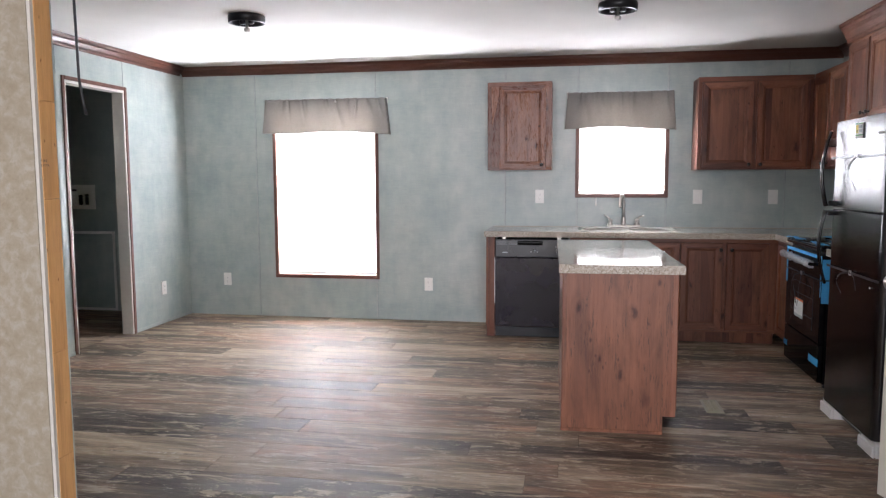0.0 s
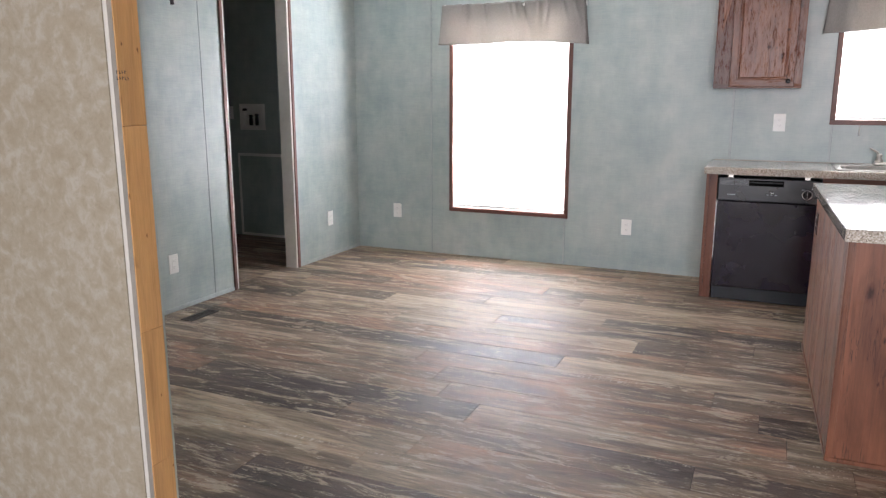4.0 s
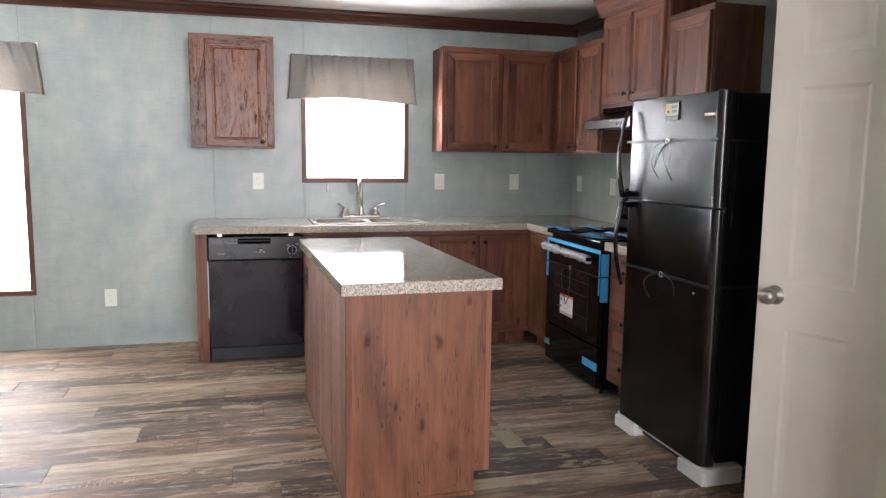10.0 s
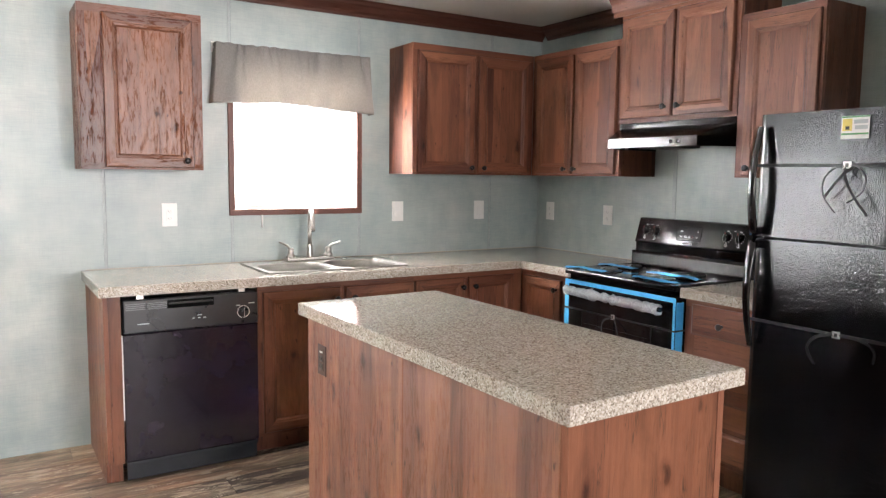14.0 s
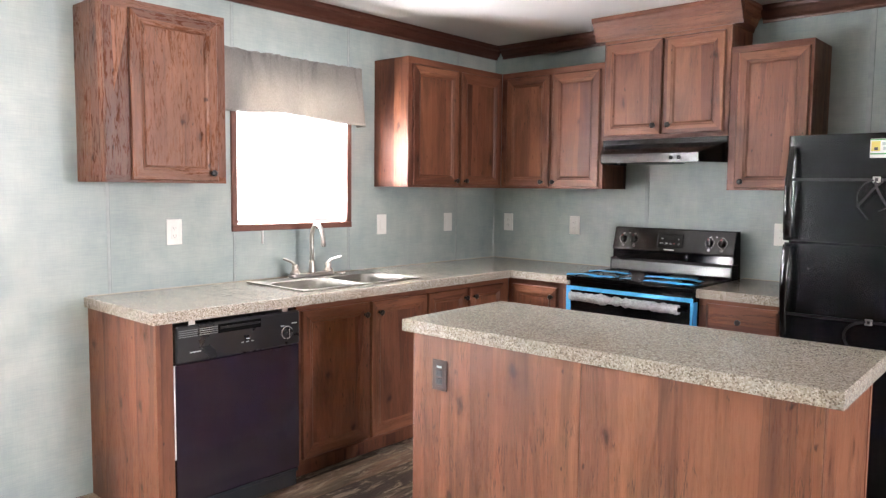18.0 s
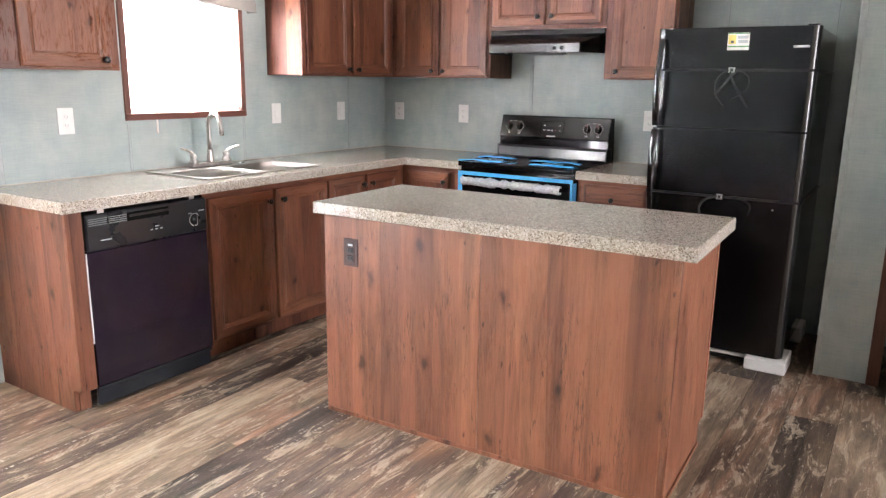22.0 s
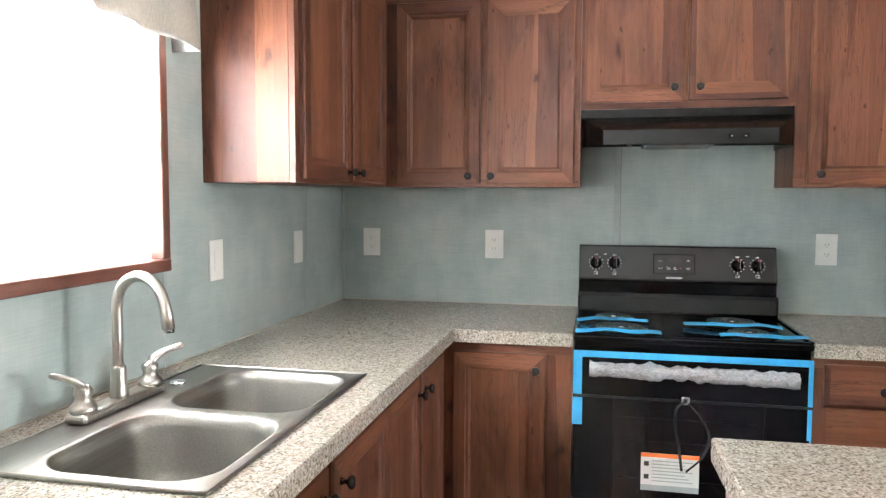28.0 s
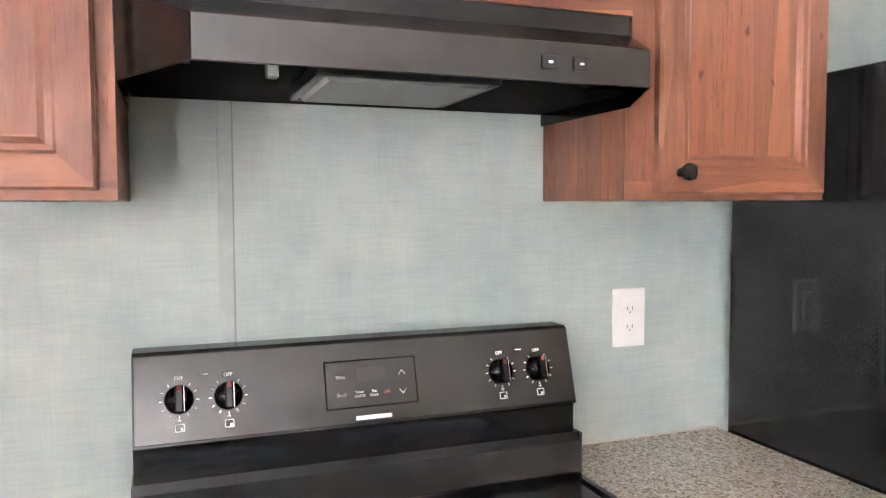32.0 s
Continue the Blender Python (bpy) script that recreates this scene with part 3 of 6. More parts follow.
def mesh_of(name, bm, mats):
    me = bpy.data.meshes.new(name)
    bm.to_mesh(me)
    bm.free()
    for m in (mats if isinstance(mats, (list, tuple)) else [mats]):
        me.materials.append(m)
    return me


def part(name, bm, mats, parent, label="", m=None):
    """One mesh object under a thing or a part."""
    ob = new(name, mesh_of(name, bm, mats))
    ob.parent = parent
    if m is not None:
        ob.matrix_basis = m
    return tagged(ob, label) if label else ob


def thing(name, label, category, m=None, group=""):
    ob = new(name)
    ob.empty_display_size = 0.1
    if m is not None:
        ob.matrix_basis = m
    return tagged(ob, label, category, group)


def solid(name, bm, mats, label, category, m=None, group="", kind=""):
    """A thing or a piece of the setting that is one mesh."""
    ob = new(name, mesh_of(name, bm, mats))
    if m is not None:
        ob.matrix_basis = m
    return tagged(ob, label, category, group, kind)


def letters(text, size, mat, parent, m, depth=0.0004, name="lettering"):
    cu = bpy.data.curves.new(name, "FONT")
    cu.body, cu.size, cu.extrude, cu.align_x, cu.align_y = text, size, depth, "CENTER", "CENTER"
    tmp = bpy.data.objects.new(name, cu)
    scene.collection.objects.link(tmp)
    me = bpy.data.meshes.new_from_object(tmp.evaluated_get(bpy.context.evaluated_depsgraph_get()))
    bpy.data.objects.remove(tmp)
    me.materials.clear()
    me.materials.append(mat)
    ob = new(name, me)
    ob.parent, ob.matrix_basis = parent, m
    return ob


# the large structure -------------------------------------------------------
def wall_x(name, x0, x1, y0, y1, z0, z1, holes, mats, label):
    """A wall along x with openings (x0, x1, z0, z1)."""
    bm = bmesh.new()
    cuts = sorted({x0, x1, *[h[0] for h in holes], *[h[1] for h in holes]})
    for a, b in zip(cuts, cuts[1:]):
        zs = [z0]
        for h in sorted(holes, key=lambda q: q[2]):
            if h[0] <= a and b <= h[1]:
                zs += [h[2], h[3]]
        zs.append(z1)
        for lo, hi in zip(zs[::2], zs[1::2]):
            if hi - lo > 0.001:
                box(bm, a, b, y0, y1, lo, hi)
    return solid(name, bm, mats, label, "wall", kind="structure")


wall_north = wall_x("wall_north", -5.75, XE + 0.12, NB, NB + 0.12, 0, TOP, WIN, TEAL, "blue-green linen-look panelled wall with two windows")
bm = boxes((XE, XE + 0.12, 2.09, NB, 0, TOP))
wall_east = solid("wall_east", bm, TEAL, "blue-green linen-look wall behind the range", "wall", kind="structure")
DY0, DY1, DZ = 4.645, 5.405, 2.12
bm = boxes((XW - 0.1, XW, YM1, DY0, 0, TOP), (XW - 0.1, XW, DY1, NB, 0, TOP), (XW - 0.1, XW, DY0, DY1, DZ, TOP))
wall_west = solid("wall_west", bm, TEAL, "blue-green linen-look wall with a cased doorway", "wall", kind="structure")
SY = 3.225
bm = boxes((1.58, 1.67, 2.965, SY, 0, TOP), (1.58, 1.67, YM1, 2.20, 0, TOP), (1.58, 1.67, 2.20, 2.965, 2.06, TOP), bevel=0)
solid("wall_closet_return", boxes((1.67, XE, SY - 0.09, SY, 0, TOP)), TEAL, "blue-green closet return wall behind the refrigerator", "wall", kind="structure")
wall_closet = solid("wall_closet", bm, TEAL, "blue-green closet wall beside the refrigerator", "wall", kind="structure")
solid("wall_utility_south", boxes((-5.65, XW - 0.1, 3.6, 3.7, 0, TOP)), TEAL, "blue-green end wall of the unlit utility room", "wall", kind="structure")
bm = boxes((-5.75, -5.65, 3.6, NB, 0, TOP))
wall_utility = solid("wall_utility", bm, TEAL, "blue-green side wall of the unlit utility room", "wall", kind="structure")
# wall between the halves of the house: finished faces, raw studs at the opening
for side, x0, x1, z0 in (("west", -4.6, XJ0, 0), ("east", XJ1, 4.6, 0), ("header", XJ0, XJ1, 2.3)):
    a, b = (x0, x1) if side == "header" else (x0, x1 - 0.013) if side == "west" else (x0 + 0.022, x1)
    solid("wall_tan_" + side, boxes((a, b, YM0, YM0 + 0.004, z0, TOP)), TAN, "mottled tan vinyl-covered gypsum wall face", "wall", kind="structure")
    a, b = (x0 + 0.001, x1 - 0.001) if side == "header" else (x0, x1 + 0.0005) if side == "west" else (x0 - 0.0005, x1)
    solid("wall_gypsum_" + side, boxes((a, b, YM0 + 0.0045, YM0 + 0.02, z0, TOP)), GYPSUM, "white gypsum board edge of the partition", "wall", kind="structure")
    solid("wall_south_" + side, boxes((x0, min(x1, XE + 0.12), YM1 - 0.008, YM1, z0, TOP)), TEAL, "blue-green back face of the partition", "wall", kind="structure")
for x0, x1 in ((XJ0 - 0.04, XJ0 + 0.002), (XJ1 - 0.002, XJ1 + 0.04)):
    frame_post = thing("jamb_post", "raw finger-jointed pine stud at the edge of the opening", "stud", pose(x0, 0, 0), "studs of the opening")
    zs = [0.0, 0.31, 0.72, 1.3, 1.66, 2.3] if x0 < 0 else [0.0, 0.42, 0.98, 1.24, 1.7, 2.3]
    for a, b in zip(zs, zs[1:]):
        part("stud_piece", boxes((0, x1 - x0, YM0 + 0.0215, YM1 - 0.0085, a, b - 0.0012), bevel=0.0015), PINE, frame_post)
    for i in range(9):
        g = 1.0 if x0 < 0 else 2.1
        sy, sz = 1.99 + 0.009 * g * (i % 5), (1.42 if x0 < 0 else 1.33) + 0.016 * g * (i // 5)
        fx = 0.0425 if x0 < 0 else -0.0006
        bars = boxes((fx, fx + 0.0004, sy, sy + 0.002 * g, sz, sz + 0.009 * g), (fx, fx + 0.0004, sy + 0.002 * g, sy + 0.0055 * g, sz + 0.003 * g * (i % 3), sz + (0.0018 + 0.003 * (i % 3)) * g))
        part("stamp", bars, INK, frame_post, "inked lumber stamp" if i == 0 else "")
bm = boxes((XJ0, XJ1, YM0 + 0.0215, YM1 - 0.0085, 2.262, 2.298), bevel=0.002)
solid("header_beam", bm, PINE, "raw pine header over the opening", "beam", kind="structure")
# the other half of the house
# the south windows are never in view; placed freely to suit their lamps
wall_x("wall_living_south", -4.6, 4.6, SOUTH - 0.12, SOUTH, 0, TOP, [(-2.5, -0.5, 0.75, 2.25), (0.2, 2.2, 0.75, 2.25)], TAN, "unseen tan wall behind the walk with two assumed window openings")
solid("wall_living_west", boxes((-4.72, -4.6, SOUTH - 0.12, 3.6, 0, TOP)), TAN, "tan end wall of the living room", "wall", kind="structure")
solid("wall_living_east", boxes((4.6, 4.72, SOUTH - 0.12, YM1, 0, TOP)), TAN, "tan end wall of the living room", "wall", kind="structure")
for i, xm in enumerate((-1.5, 1.2)):
    w = tagged(new("window_%d" % (i + 3)), "assumed living-room window pane, unseen", "window", kind="structure")
    part("pane", boxes((xm - 0.998, xm + 0.998, SOUTH - 0.07, SOUTH - 0.064, 0.752, 2.248)), GLASS, w).visible_shadow = False
solid("ceiling", boxes((-5.75, XE + 0.12, YM1, NB + 0.12, TOP, TOP + 0.1)), CEIL, "white textured gypsum ceiling", "ceiling", kind="structure")
solid("ceiling_living", boxes((-4.72, 4.72, SOUTH - 0.12, YM1, TOP, TOP + 0.1)), CEIL, "white textured gypsum ceiling", "ceiling", kind="structure")
# unseen sheet added above the ceilings to keep outside light from leaking in
solid("roof_deck", boxes((-5.8, 4.8, SOUTH - 0.2, NB + 0.2, TOP + 0.11, TOP + 0.2)), INK, "unseen dark cover over the ceilings that blocks sun and sky", "roof", kind="structure")
floor = solid("floor", boxes((-5.75, XE + 0.1, YM1 - 0.05, NB + 0.1, -0.05, -0.004)), HOLE, "floor deck under rustic grey-brown vinyl planks", "floor", kind="structure")
floor_living = solid("floor_living", boxes((-4.7, 4.7, SOUTH - 0.1, YM1 - 0.05, -0.05, -0.004)), HOLE, "floor deck of the living room", "floor", kind="structure")

# crown moulding, stepped
CR = [(0.0, 0.0), (0.0, -0.088), (0.012, -0.088), (0.016, -0.074), (0.03, -0.06), (0.045, -0.034), (0.058, -0.024), (0.062, -0.012), (0.072, 0.0)]
def crown(name, axis, a, b, wall, sign, mat):
    bm = bmesh.new()
    prism(bm, [(wall + sign * d, TOP - 0.001 + h) for d, h in CR], axis, a, b)
    return solid(name, bm, mat, "dark cherry stepped crown moulding", "moulding", kind="structure")
crown("trim_crown_north", "x", XW, XE, NB, -1, CROWN)
crown("trim_crown_west", "y", YM1, NB - 0.072, XW, 1, CROWNY)
crown("trim_crown_east", "y", 5.36, NB - 0.072, XE, -1, CROWNY)
crown("trim_crown_east_south", "y", SY, 4.5, XE, -1, CROWNY)
# panel battens and joints
for i, x in enumerate((-3.06, -1.852, -0.62, 0.036, 0.82, 1.81)):
    solid("trim_batten_north_%d" % i, boxes((x - 0.007, x + 0.007, NB - 0.003, NB, 0.0, TOP - 0.088), bevel=0.001), BATTEN, "thin vinyl batten over a wall joint", "batten", kind="structure")
    solid("trim_joint_north_%d" % i, boxes((x + 0.0072, x + 0.0092, NB - 0.0012, NB, 0.0, TOP - 0.088)), GROOVE, "dark joint line beside a batten", "joint", kind="structure")
for i, y in enumerate((5.165, 3.943, 3.385)):
    solid("trim_batten_east_%d" % i, boxes((XE - 0.003, XE, y - 0.006, y + 0.018, 0.0, TOP - 0.088), bevel=0.001), BATTEN, "thin vinyl batten over a wall joint", "batten", kind="structure")
    solid("trim_joint_east_%d" % i, boxes((XE - 0.0012, XE, y - 0.009, y - 0.0062, 0.0, TOP - 0.088)), GROOVE, "dark joint line beside a batten", "joint", kind="structure")
for i, (y, z) in enumerate(((4.42, 0.03), (5.40, DZ + 0.035), (4.56, DZ + 0.035))):
    solid("trim_joint_west_%d" % i, boxes((XW, XW + 0.0015, y - 0.003, y + 0.003, z, TOP - 0.088)), GROOVE, "dark panel joint line in the wall", "joint", kind="structure")
solid("trim_corner_ne", boxes((XE - 0.009, XE - 0.001, NB - 0.009, NB - 0.001, 0.915, TOP - 0.088), bevel=0.003), BATTEN, "vinyl corner bead", "trim", kind="structure")
solid("trim_corner_closet", boxes((1.572, 1.595, SY - 0.02, SY + 0.006, 0.0, TOP), bevel=0.002), BATTEN, "vinyl corner bead on the closet wall", "trim", kind="structure")
solid("baseboard_west", boxes((XW, XW + 0.008, YM1, DY0 - 0.03, 0.0, 0.028), (XW, XW + 0.008, DY1 + 0.03, NB, 0.0, 0.028), bevel=0.002), BATTEN, "low blue-green base strip", "baseboard", kind="structure")
# west doorway
door_1 = tagged(new("door_1"), "open cased doorway to the utility room, cream jamb and brown trim", "doorway", kind="structure")
part("jamb", boxes((XW - 0.1, XW + 0.004, DY1 - 0.02, DY1, 0, DZ)), JAMBW, door_1)
part("jamb", boxes((XW - 0.1, XW + 0.004, DY0, DY0 + 0.02, 0, DZ)), JAMBW, door_1)
part("head_jamb", boxes((XW - 0.1, XW + 0.004, DY0 + 0.02, DY1 - 0.02, DZ - 0.02, DZ)), JAMBW, door_1)
part("casing", boxes((XW, XW + 0.012, DY0 - 0.03, DY0 + 0.001, 0, DZ + 0.03), bevel=0.003), TRIM, door_1)
part("casing", boxes((XW, XW + 0.012, DY1 - 0.001, DY1 + 0.03, 0, DZ + 0.03), bevel=0.003), TRIM, door_1)
part("head_casing", boxes((XW, XW + 0.0125, DY0 + 0.001, DY1 - 0.001, DZ, DZ + 0.03), bevel=0.003), TRIM, door_1)
# closet doorway and its door, ajar
door_2 = tagged(new("door_2"), "brown-cased closet doorway in the blue-green wall", "doorway", kind="structure")
part("casing", boxes((1.566, 1.58, 2.945, 3.0, 0, 2.06), bevel=0.003), TRIM, door_2)
part("casing", boxes((1.566, 1.58, 2.15, 2.19, 0, 2.06), bevel=0.003), TRIM, door_2)
part("head_casing", boxes((1.566, 1.58, 2.15, 3.0, 2.061, 2.1), bevel=0.003), TRIM, door_2)


def six_panel(w, h, t):
    """A moulded six-panel door leaf: x along its width, y its thickness."""
    bm = boxes((0, w, 0.006, t - 0.006, 0, h))
    st, mid = 0.105, 0.095
    cols = [(st, (w - mid) / 2), ((w + mid) / 2, w - st)]
    rows = [(0.2, 0.82), (0.98, 1.62), (1.72, h - 0.11)]
    for y0, y1 in ((0.0, 0.006), (t - 0.006, t)):
        for x0, x1, z0, z1 in [(0, st, 0, h), (w - st, w, 0, h), ((w - mid) / 2, (w + mid) / 2, 0, h)]:
            box(bm, x0, x1, y0, y1, z0, z1)
        zs = [0] + [z for r in rows for z in r] + [h]
        for c0, c1 in cols:
            for z0, z1 in zip(zs[::2], zs[1::2]):
                box(bm, c0, c1, y0, y1, z0, z1)
            for z0, z1 in rows:
                d = 0.028
                f, b = (0.001, 0.0065) if y0 == 0 else (t - 0.001, t - 0.0065)
                ring0 = [bm.verts.new(p) for p in ((c0, f, z0), (c1, f, z0), (c1, f, z1), (c0, f, z1))]
                ring1 = [bm.verts.new(p) for p in ((c0 + 0.014, b, z0 + 0.014), (c1 - 0.014, b, z0 + 0.014), (c1 - 0.014, b, z1 - 0.014), (c0 + 0.014, b, z1 - 0.014))]
                ring2 = [bm.verts.new(p) for p in ((c0 + d, b, z0 + d), (c1 - d, b, z0 + d), (c1 - d, b, z1 - d), (c0 + d, b, z1 - d))]
                m2 = (f + b) / 2
                ring3 = [bm.verts.new(p) for p in ((c0 + d + 0.022, m2, z0 + d + 0.022), (c1 - d - 0.022, m2, z0 + d + 0.022), (c1 - d - 0.022, m2, z1 - d - 0.022), (c0 + d + 0.022, m2, z1 - d - 0.022))]
                for ra, rb in ((ring0, ring1), (ring1, ring2), (ring2, ring3)):
                    for i in range(4):
                        bm.faces.new((ra[i], ra[(i + 1) % 4], rb[(i + 1) % 4], rb[i]))
                bm.faces.new(ring3)
    bmesh.ops.recalc_face_normals(bm, faces=bm.faces)
    return bm


swing = thing("closet_door", "white moulded six-panel door standing ajar", "door", pose(1.58, 2.20, 0.012, 0, 0, 90 + 18.7))
part("leaf", six_panel(0.75, 2.03, 0.035), DOORW, swing)
for side, y, r in ((1, 0.035, -90), (-1, 0.0, 90)):
    bm = bmesh.new()
    lathe(bm, [(0.033, 0), (0.033, 0.004), (0.014, 0.007), (0.012, 0.025), (0.024, 0.034), (0.029, 0.048), (0.026, 0.06), (0.015, 0.067), (0.002, 0.068)], n=24)
    part("door_knob", bm, NICKEL, swing, "satin nickel knob", pose(0.685, y, 0.928, r, 0, 0))
part("latch", boxes((0.75, 0.752, 0.006, 0.029, 0.9, 0.956), bevel=0.001), NICKEL, swing, "latch plate")


# windows, blinds, valances ---------------------------------------------------
def window_unit(i, x0, x1, z0, z1):
    w = tagged(new("window_%d" % i), "brown-trimmed white vinyl window, blown out with daylight", "window", kind="structure")
    t = 0.034
    part("trim_board", boxes((x0, x0 + t, NB - 0.012, NB + 0.03, z0 + t, z1 - t), bevel=0.003), TRIM, w)
    part("trim_board", boxes((x1 - t, x1, NB - 0.012, NB + 0.03, z0 + t, z1 - t), bevel=0.003), TRIM, w)
    part("trim_sill", boxes((x0, x1, NB - 0.014, NB + 0.03, z0, z0 + t), bevel=0.003), RAIL, w)
    part("trim_head", boxes((x0, x1, NB - 0.012, NB + 0.03, z1 - t, z1), bevel=0.003), RAIL, w)
    bm = boxes((x0, x0 + 0.05, NB + 0.086, NB + 0.118, z0, z1), (x1 - 0.05, x1, NB + 0.086, NB + 0.118, z0, z1), (x0 + 0.05, x1 - 0.05, NB + 0.086, NB + 0.118, z0, z0 + 0.05), (x0 + 0.05, x1 - 0.05, NB + 0.086, NB + 0.118, z1 - 0.05, z1))
    part("window_frame", bm, WHITE, w)
    y0, y1, q = NB + 0.0305, NB + 0.085, 0.006
    for a, b, lo, hi in ((x0, x0 + q, z0, z1), (x1 - q, x1, z0, z1), (x0 + q, x1 - q, z0, z0 + q), (x0 + q, x1 - q, z1 - q, z1)):
        part("jamb_liner", boxes((a, b, y0, y1, lo, hi)), WHITE, w)
    part("pane", boxes((x0 + 0.05, x1 - 0.05, NB + 0.1, NB + 0.104, z0 + 0.05, z1 - 0.05)), GLASS, w).visible_shadow = False
    return w


def blind(x0, x1, z0, z1, wand, label):
    b = thing("mini_blind", label, "blind", pose((x0 + x1) / 2, NB + 0.058, z0))
    hw, h = (x1 - x0) / 2, z1 - z0
    part("headrail", boxes((-hw, hw, -0.013, 0.013, h - 0.03, h), bevel=0.002), WHITE, b)
    part("bottom_rail", boxes((-hw, hw, -0.012, 0.012, 0.0, 0.02), bevel=0.004), WHITE, b)
    n = int((h - 0.06) / 0.0215)
    me = mesh_of("slat", boxes((-hw + 0.003, hw - 0.003, -0.012, 0.012, -0.0004, 0.0004)), SLAT)
    for k in range(n):
        ob = new("slat", me)
        ob.parent, ob.matrix_basis = b, pose(0, 0, 0.026 + 0.0215 * k, -71, 0, 0)
    for s in (-0.6, 0.6):
        part("ladder_cord", tube(bmesh.new(), [(s * hw, -0.0135, 0.012), (s * hw, -0.0135, h - 0.03)], 0.0008, 5), WHITE, b)
    bm = tube(bmesh.new(), [(-hw + 0.15, -0.02, h - 0.03), (-hw + 0.152, -0.045, wand + 0.1), (-hw + 0.152, -0.06, wand + 0.085)], 0.0015, 6)
    tube(bm, [(-hw + 0.152, -0.06, wand + 0.088), (-hw + 0.152, -0.06, wand)], 0.006, 8)
    part("tilt_wand", bm, WHITE, b, "white wand hanging below the sill" if wand < 0 else "")
    return b


def valance(x0, x1, z0, z1, seed, label):
    """A gathered cloth valance on a rod, with returns to the wall and a sagging hem."""
    v = thing("valance", label, "valance", pose((x0 + x1) / 2, NB, z0), "window valances")
    hw, h, bm = (x1 - x0) / 2, z1 - z0, bmesh.new()
    rnd = random.Random(seed)
    ph = [rnd.uniform(0, 6.28) for _ in range(8)]
    creases = [(rnd.uniform(0.08, 0.94), rnd.uniform(0.008, 0.018), rnd.uniform(0.01, 0.022), rnd.uniform(0.4, 1.1), rnd.uniform(-0.06, 0.08)) for _ in range(13)]
    nu, nv = 200, 20
    dep = 0.075
    grid = []
    total = 2 * hw + 2 * dep
    for j in range(nv + 1):
        q = j / nv
        flare = 1 + 0.055 * (1 - q) ** 1.3
        row = []
        for i in range(nu + 1):
            s = i / nu * total
            if s < dep:
                x, y = -hw, -s
            elif s > total - dep:
                x, y = hw, -(total - s)
            else:
                x, y = -hw + (s - dep), -dep
            u = (x + hw) / (2 * hw)
            fold = 0.015 * math.sin(u * 15 + ph[0] + 1.3 * math.sin(u * 5 + ph[1])) + 0.009 * math.sin(u * 31 + ph[3] + 1.5 * math.sin(u * 9 + ph[2]))
            fold *= (0.4 + 0.6 * (1 - q)) * (0.25 + min(1, 6 * min(u, 1 - u)))
            for cu, cw, cd, cl, cs in creases:
                fold -= cd * math.exp(-((u - cu - cs * (1 - q)) / (cw * (0.6 + 1.2 * (1 - q)))) ** 2) * max(0.0, 1 - (1 - q) / cl)
            sag = (-0.009 * math.sin(u * 7 + ph[5]) - 0.018 * u * u) * (1 - q)
            ruffle = 0.005 * abs(math.sin(u * 45 + ph[7])) * q ** 10
            row.append(bm.verts.new((x * flare, (y - fold - 0.012 * (1 - q)) if dep <= s <= total - dep else y, q * h + sag + ruffle)))
        grid.append(row)
    for a, b in zip(grid, grid[1:]):
        for i in range(nu):
            bm.faces.new((a[i], a[i + 1], b[i + 1], b[i])).smooth = True
    c = part("cloth", bm, CLOTH, v)
    so = c.modifiers.new("thickness", "SOLIDIFY")
    so.thickness = 0.0025
    part("rod", tube(bmesh.new(), [(-hw, -0.002, h - 0.02), (-hw + 0.004, -dep + 0.036, h - 0.02), (hw - 0.004, -dep + 0.036, h - 0.02), (hw, -0.002, h - 0.02)], 0.006, 8, flat=1.6), WHITE, v)
    for s in (-1, 1):
        part("bracket", boxes((s * hw - 0.008, s * hw + 0.008, -0.01, -0.0005, h - 0.045, h + 0.012), bevel=0.001), WHITE, v)
    return v


for i, (x0, x1, z0, z1) in enumerate(WIN):
    window_unit(i + 1, x0, x1, z0, z1)
    blind(x0 + 0.037, x1 - 0.037, z0 + 0.038, z1 - 0.036, -0.11 if i else 0.55, "white vinyl mini blind lowered in the %s window" % ("kitchen" if i else "dining"))
valance(-2.925, -1.735, 1.80, 2.11, 3, "taupe gathered cloth valance over the tall window")
valance(-0.055, 0.86, 1.805, 2.115, 8, "taupe gathered cloth valance over the sink window")


# cabinets ----------------------------------------------------------------------
def ring(x0, x1, z0, z1, d, y):
    return [(x0 + d, y, z0 + d), (x1 - d, y, z0 + d), (x1 - d, y, z1 - d), (x0 + d, y, z1 - d)]


def panel_leaf(w, h, fw, raised=True):
    """A door or drawer front, mitred frame and recessed panel; front towards -y, back at y = 0."""
    bm = bmesh.new()
    if raised:
        levels = [(0, 0.0), (0, -0.014), (0.004, -0.019), (fw - 0.012, -0.019), (fw - 0.008, -0.0165), (fw, -0.0155), (fw + 0.009, -0.009), (fw + 0.011, -0.009)]
    else:
        levels = [(0, 0.0), (0, -0.010), (0.012, -0.018), (0.016, -0.019)]
    rings = [[bm.verts.new(p) for p in ring(0, w, 0, h, d, y)] for d, y in levels]
    for ra, rb in zip(rings, rings[1:]):
        for i in range(4):
            f = bm.faces.new((ra[i], ra[(i + 1) % 4], rb[(i + 1) % 4], rb[i]))
            f.material_index = 1 if i in (0, 2) else 0
    f = bm.faces.new(rings[-1])
    f.material_index = 0 if raised else 1
    bm.faces.new(rings[0])
    bmesh.ops.recalc_face_normals(bm, faces=bm.faces)
    return bm


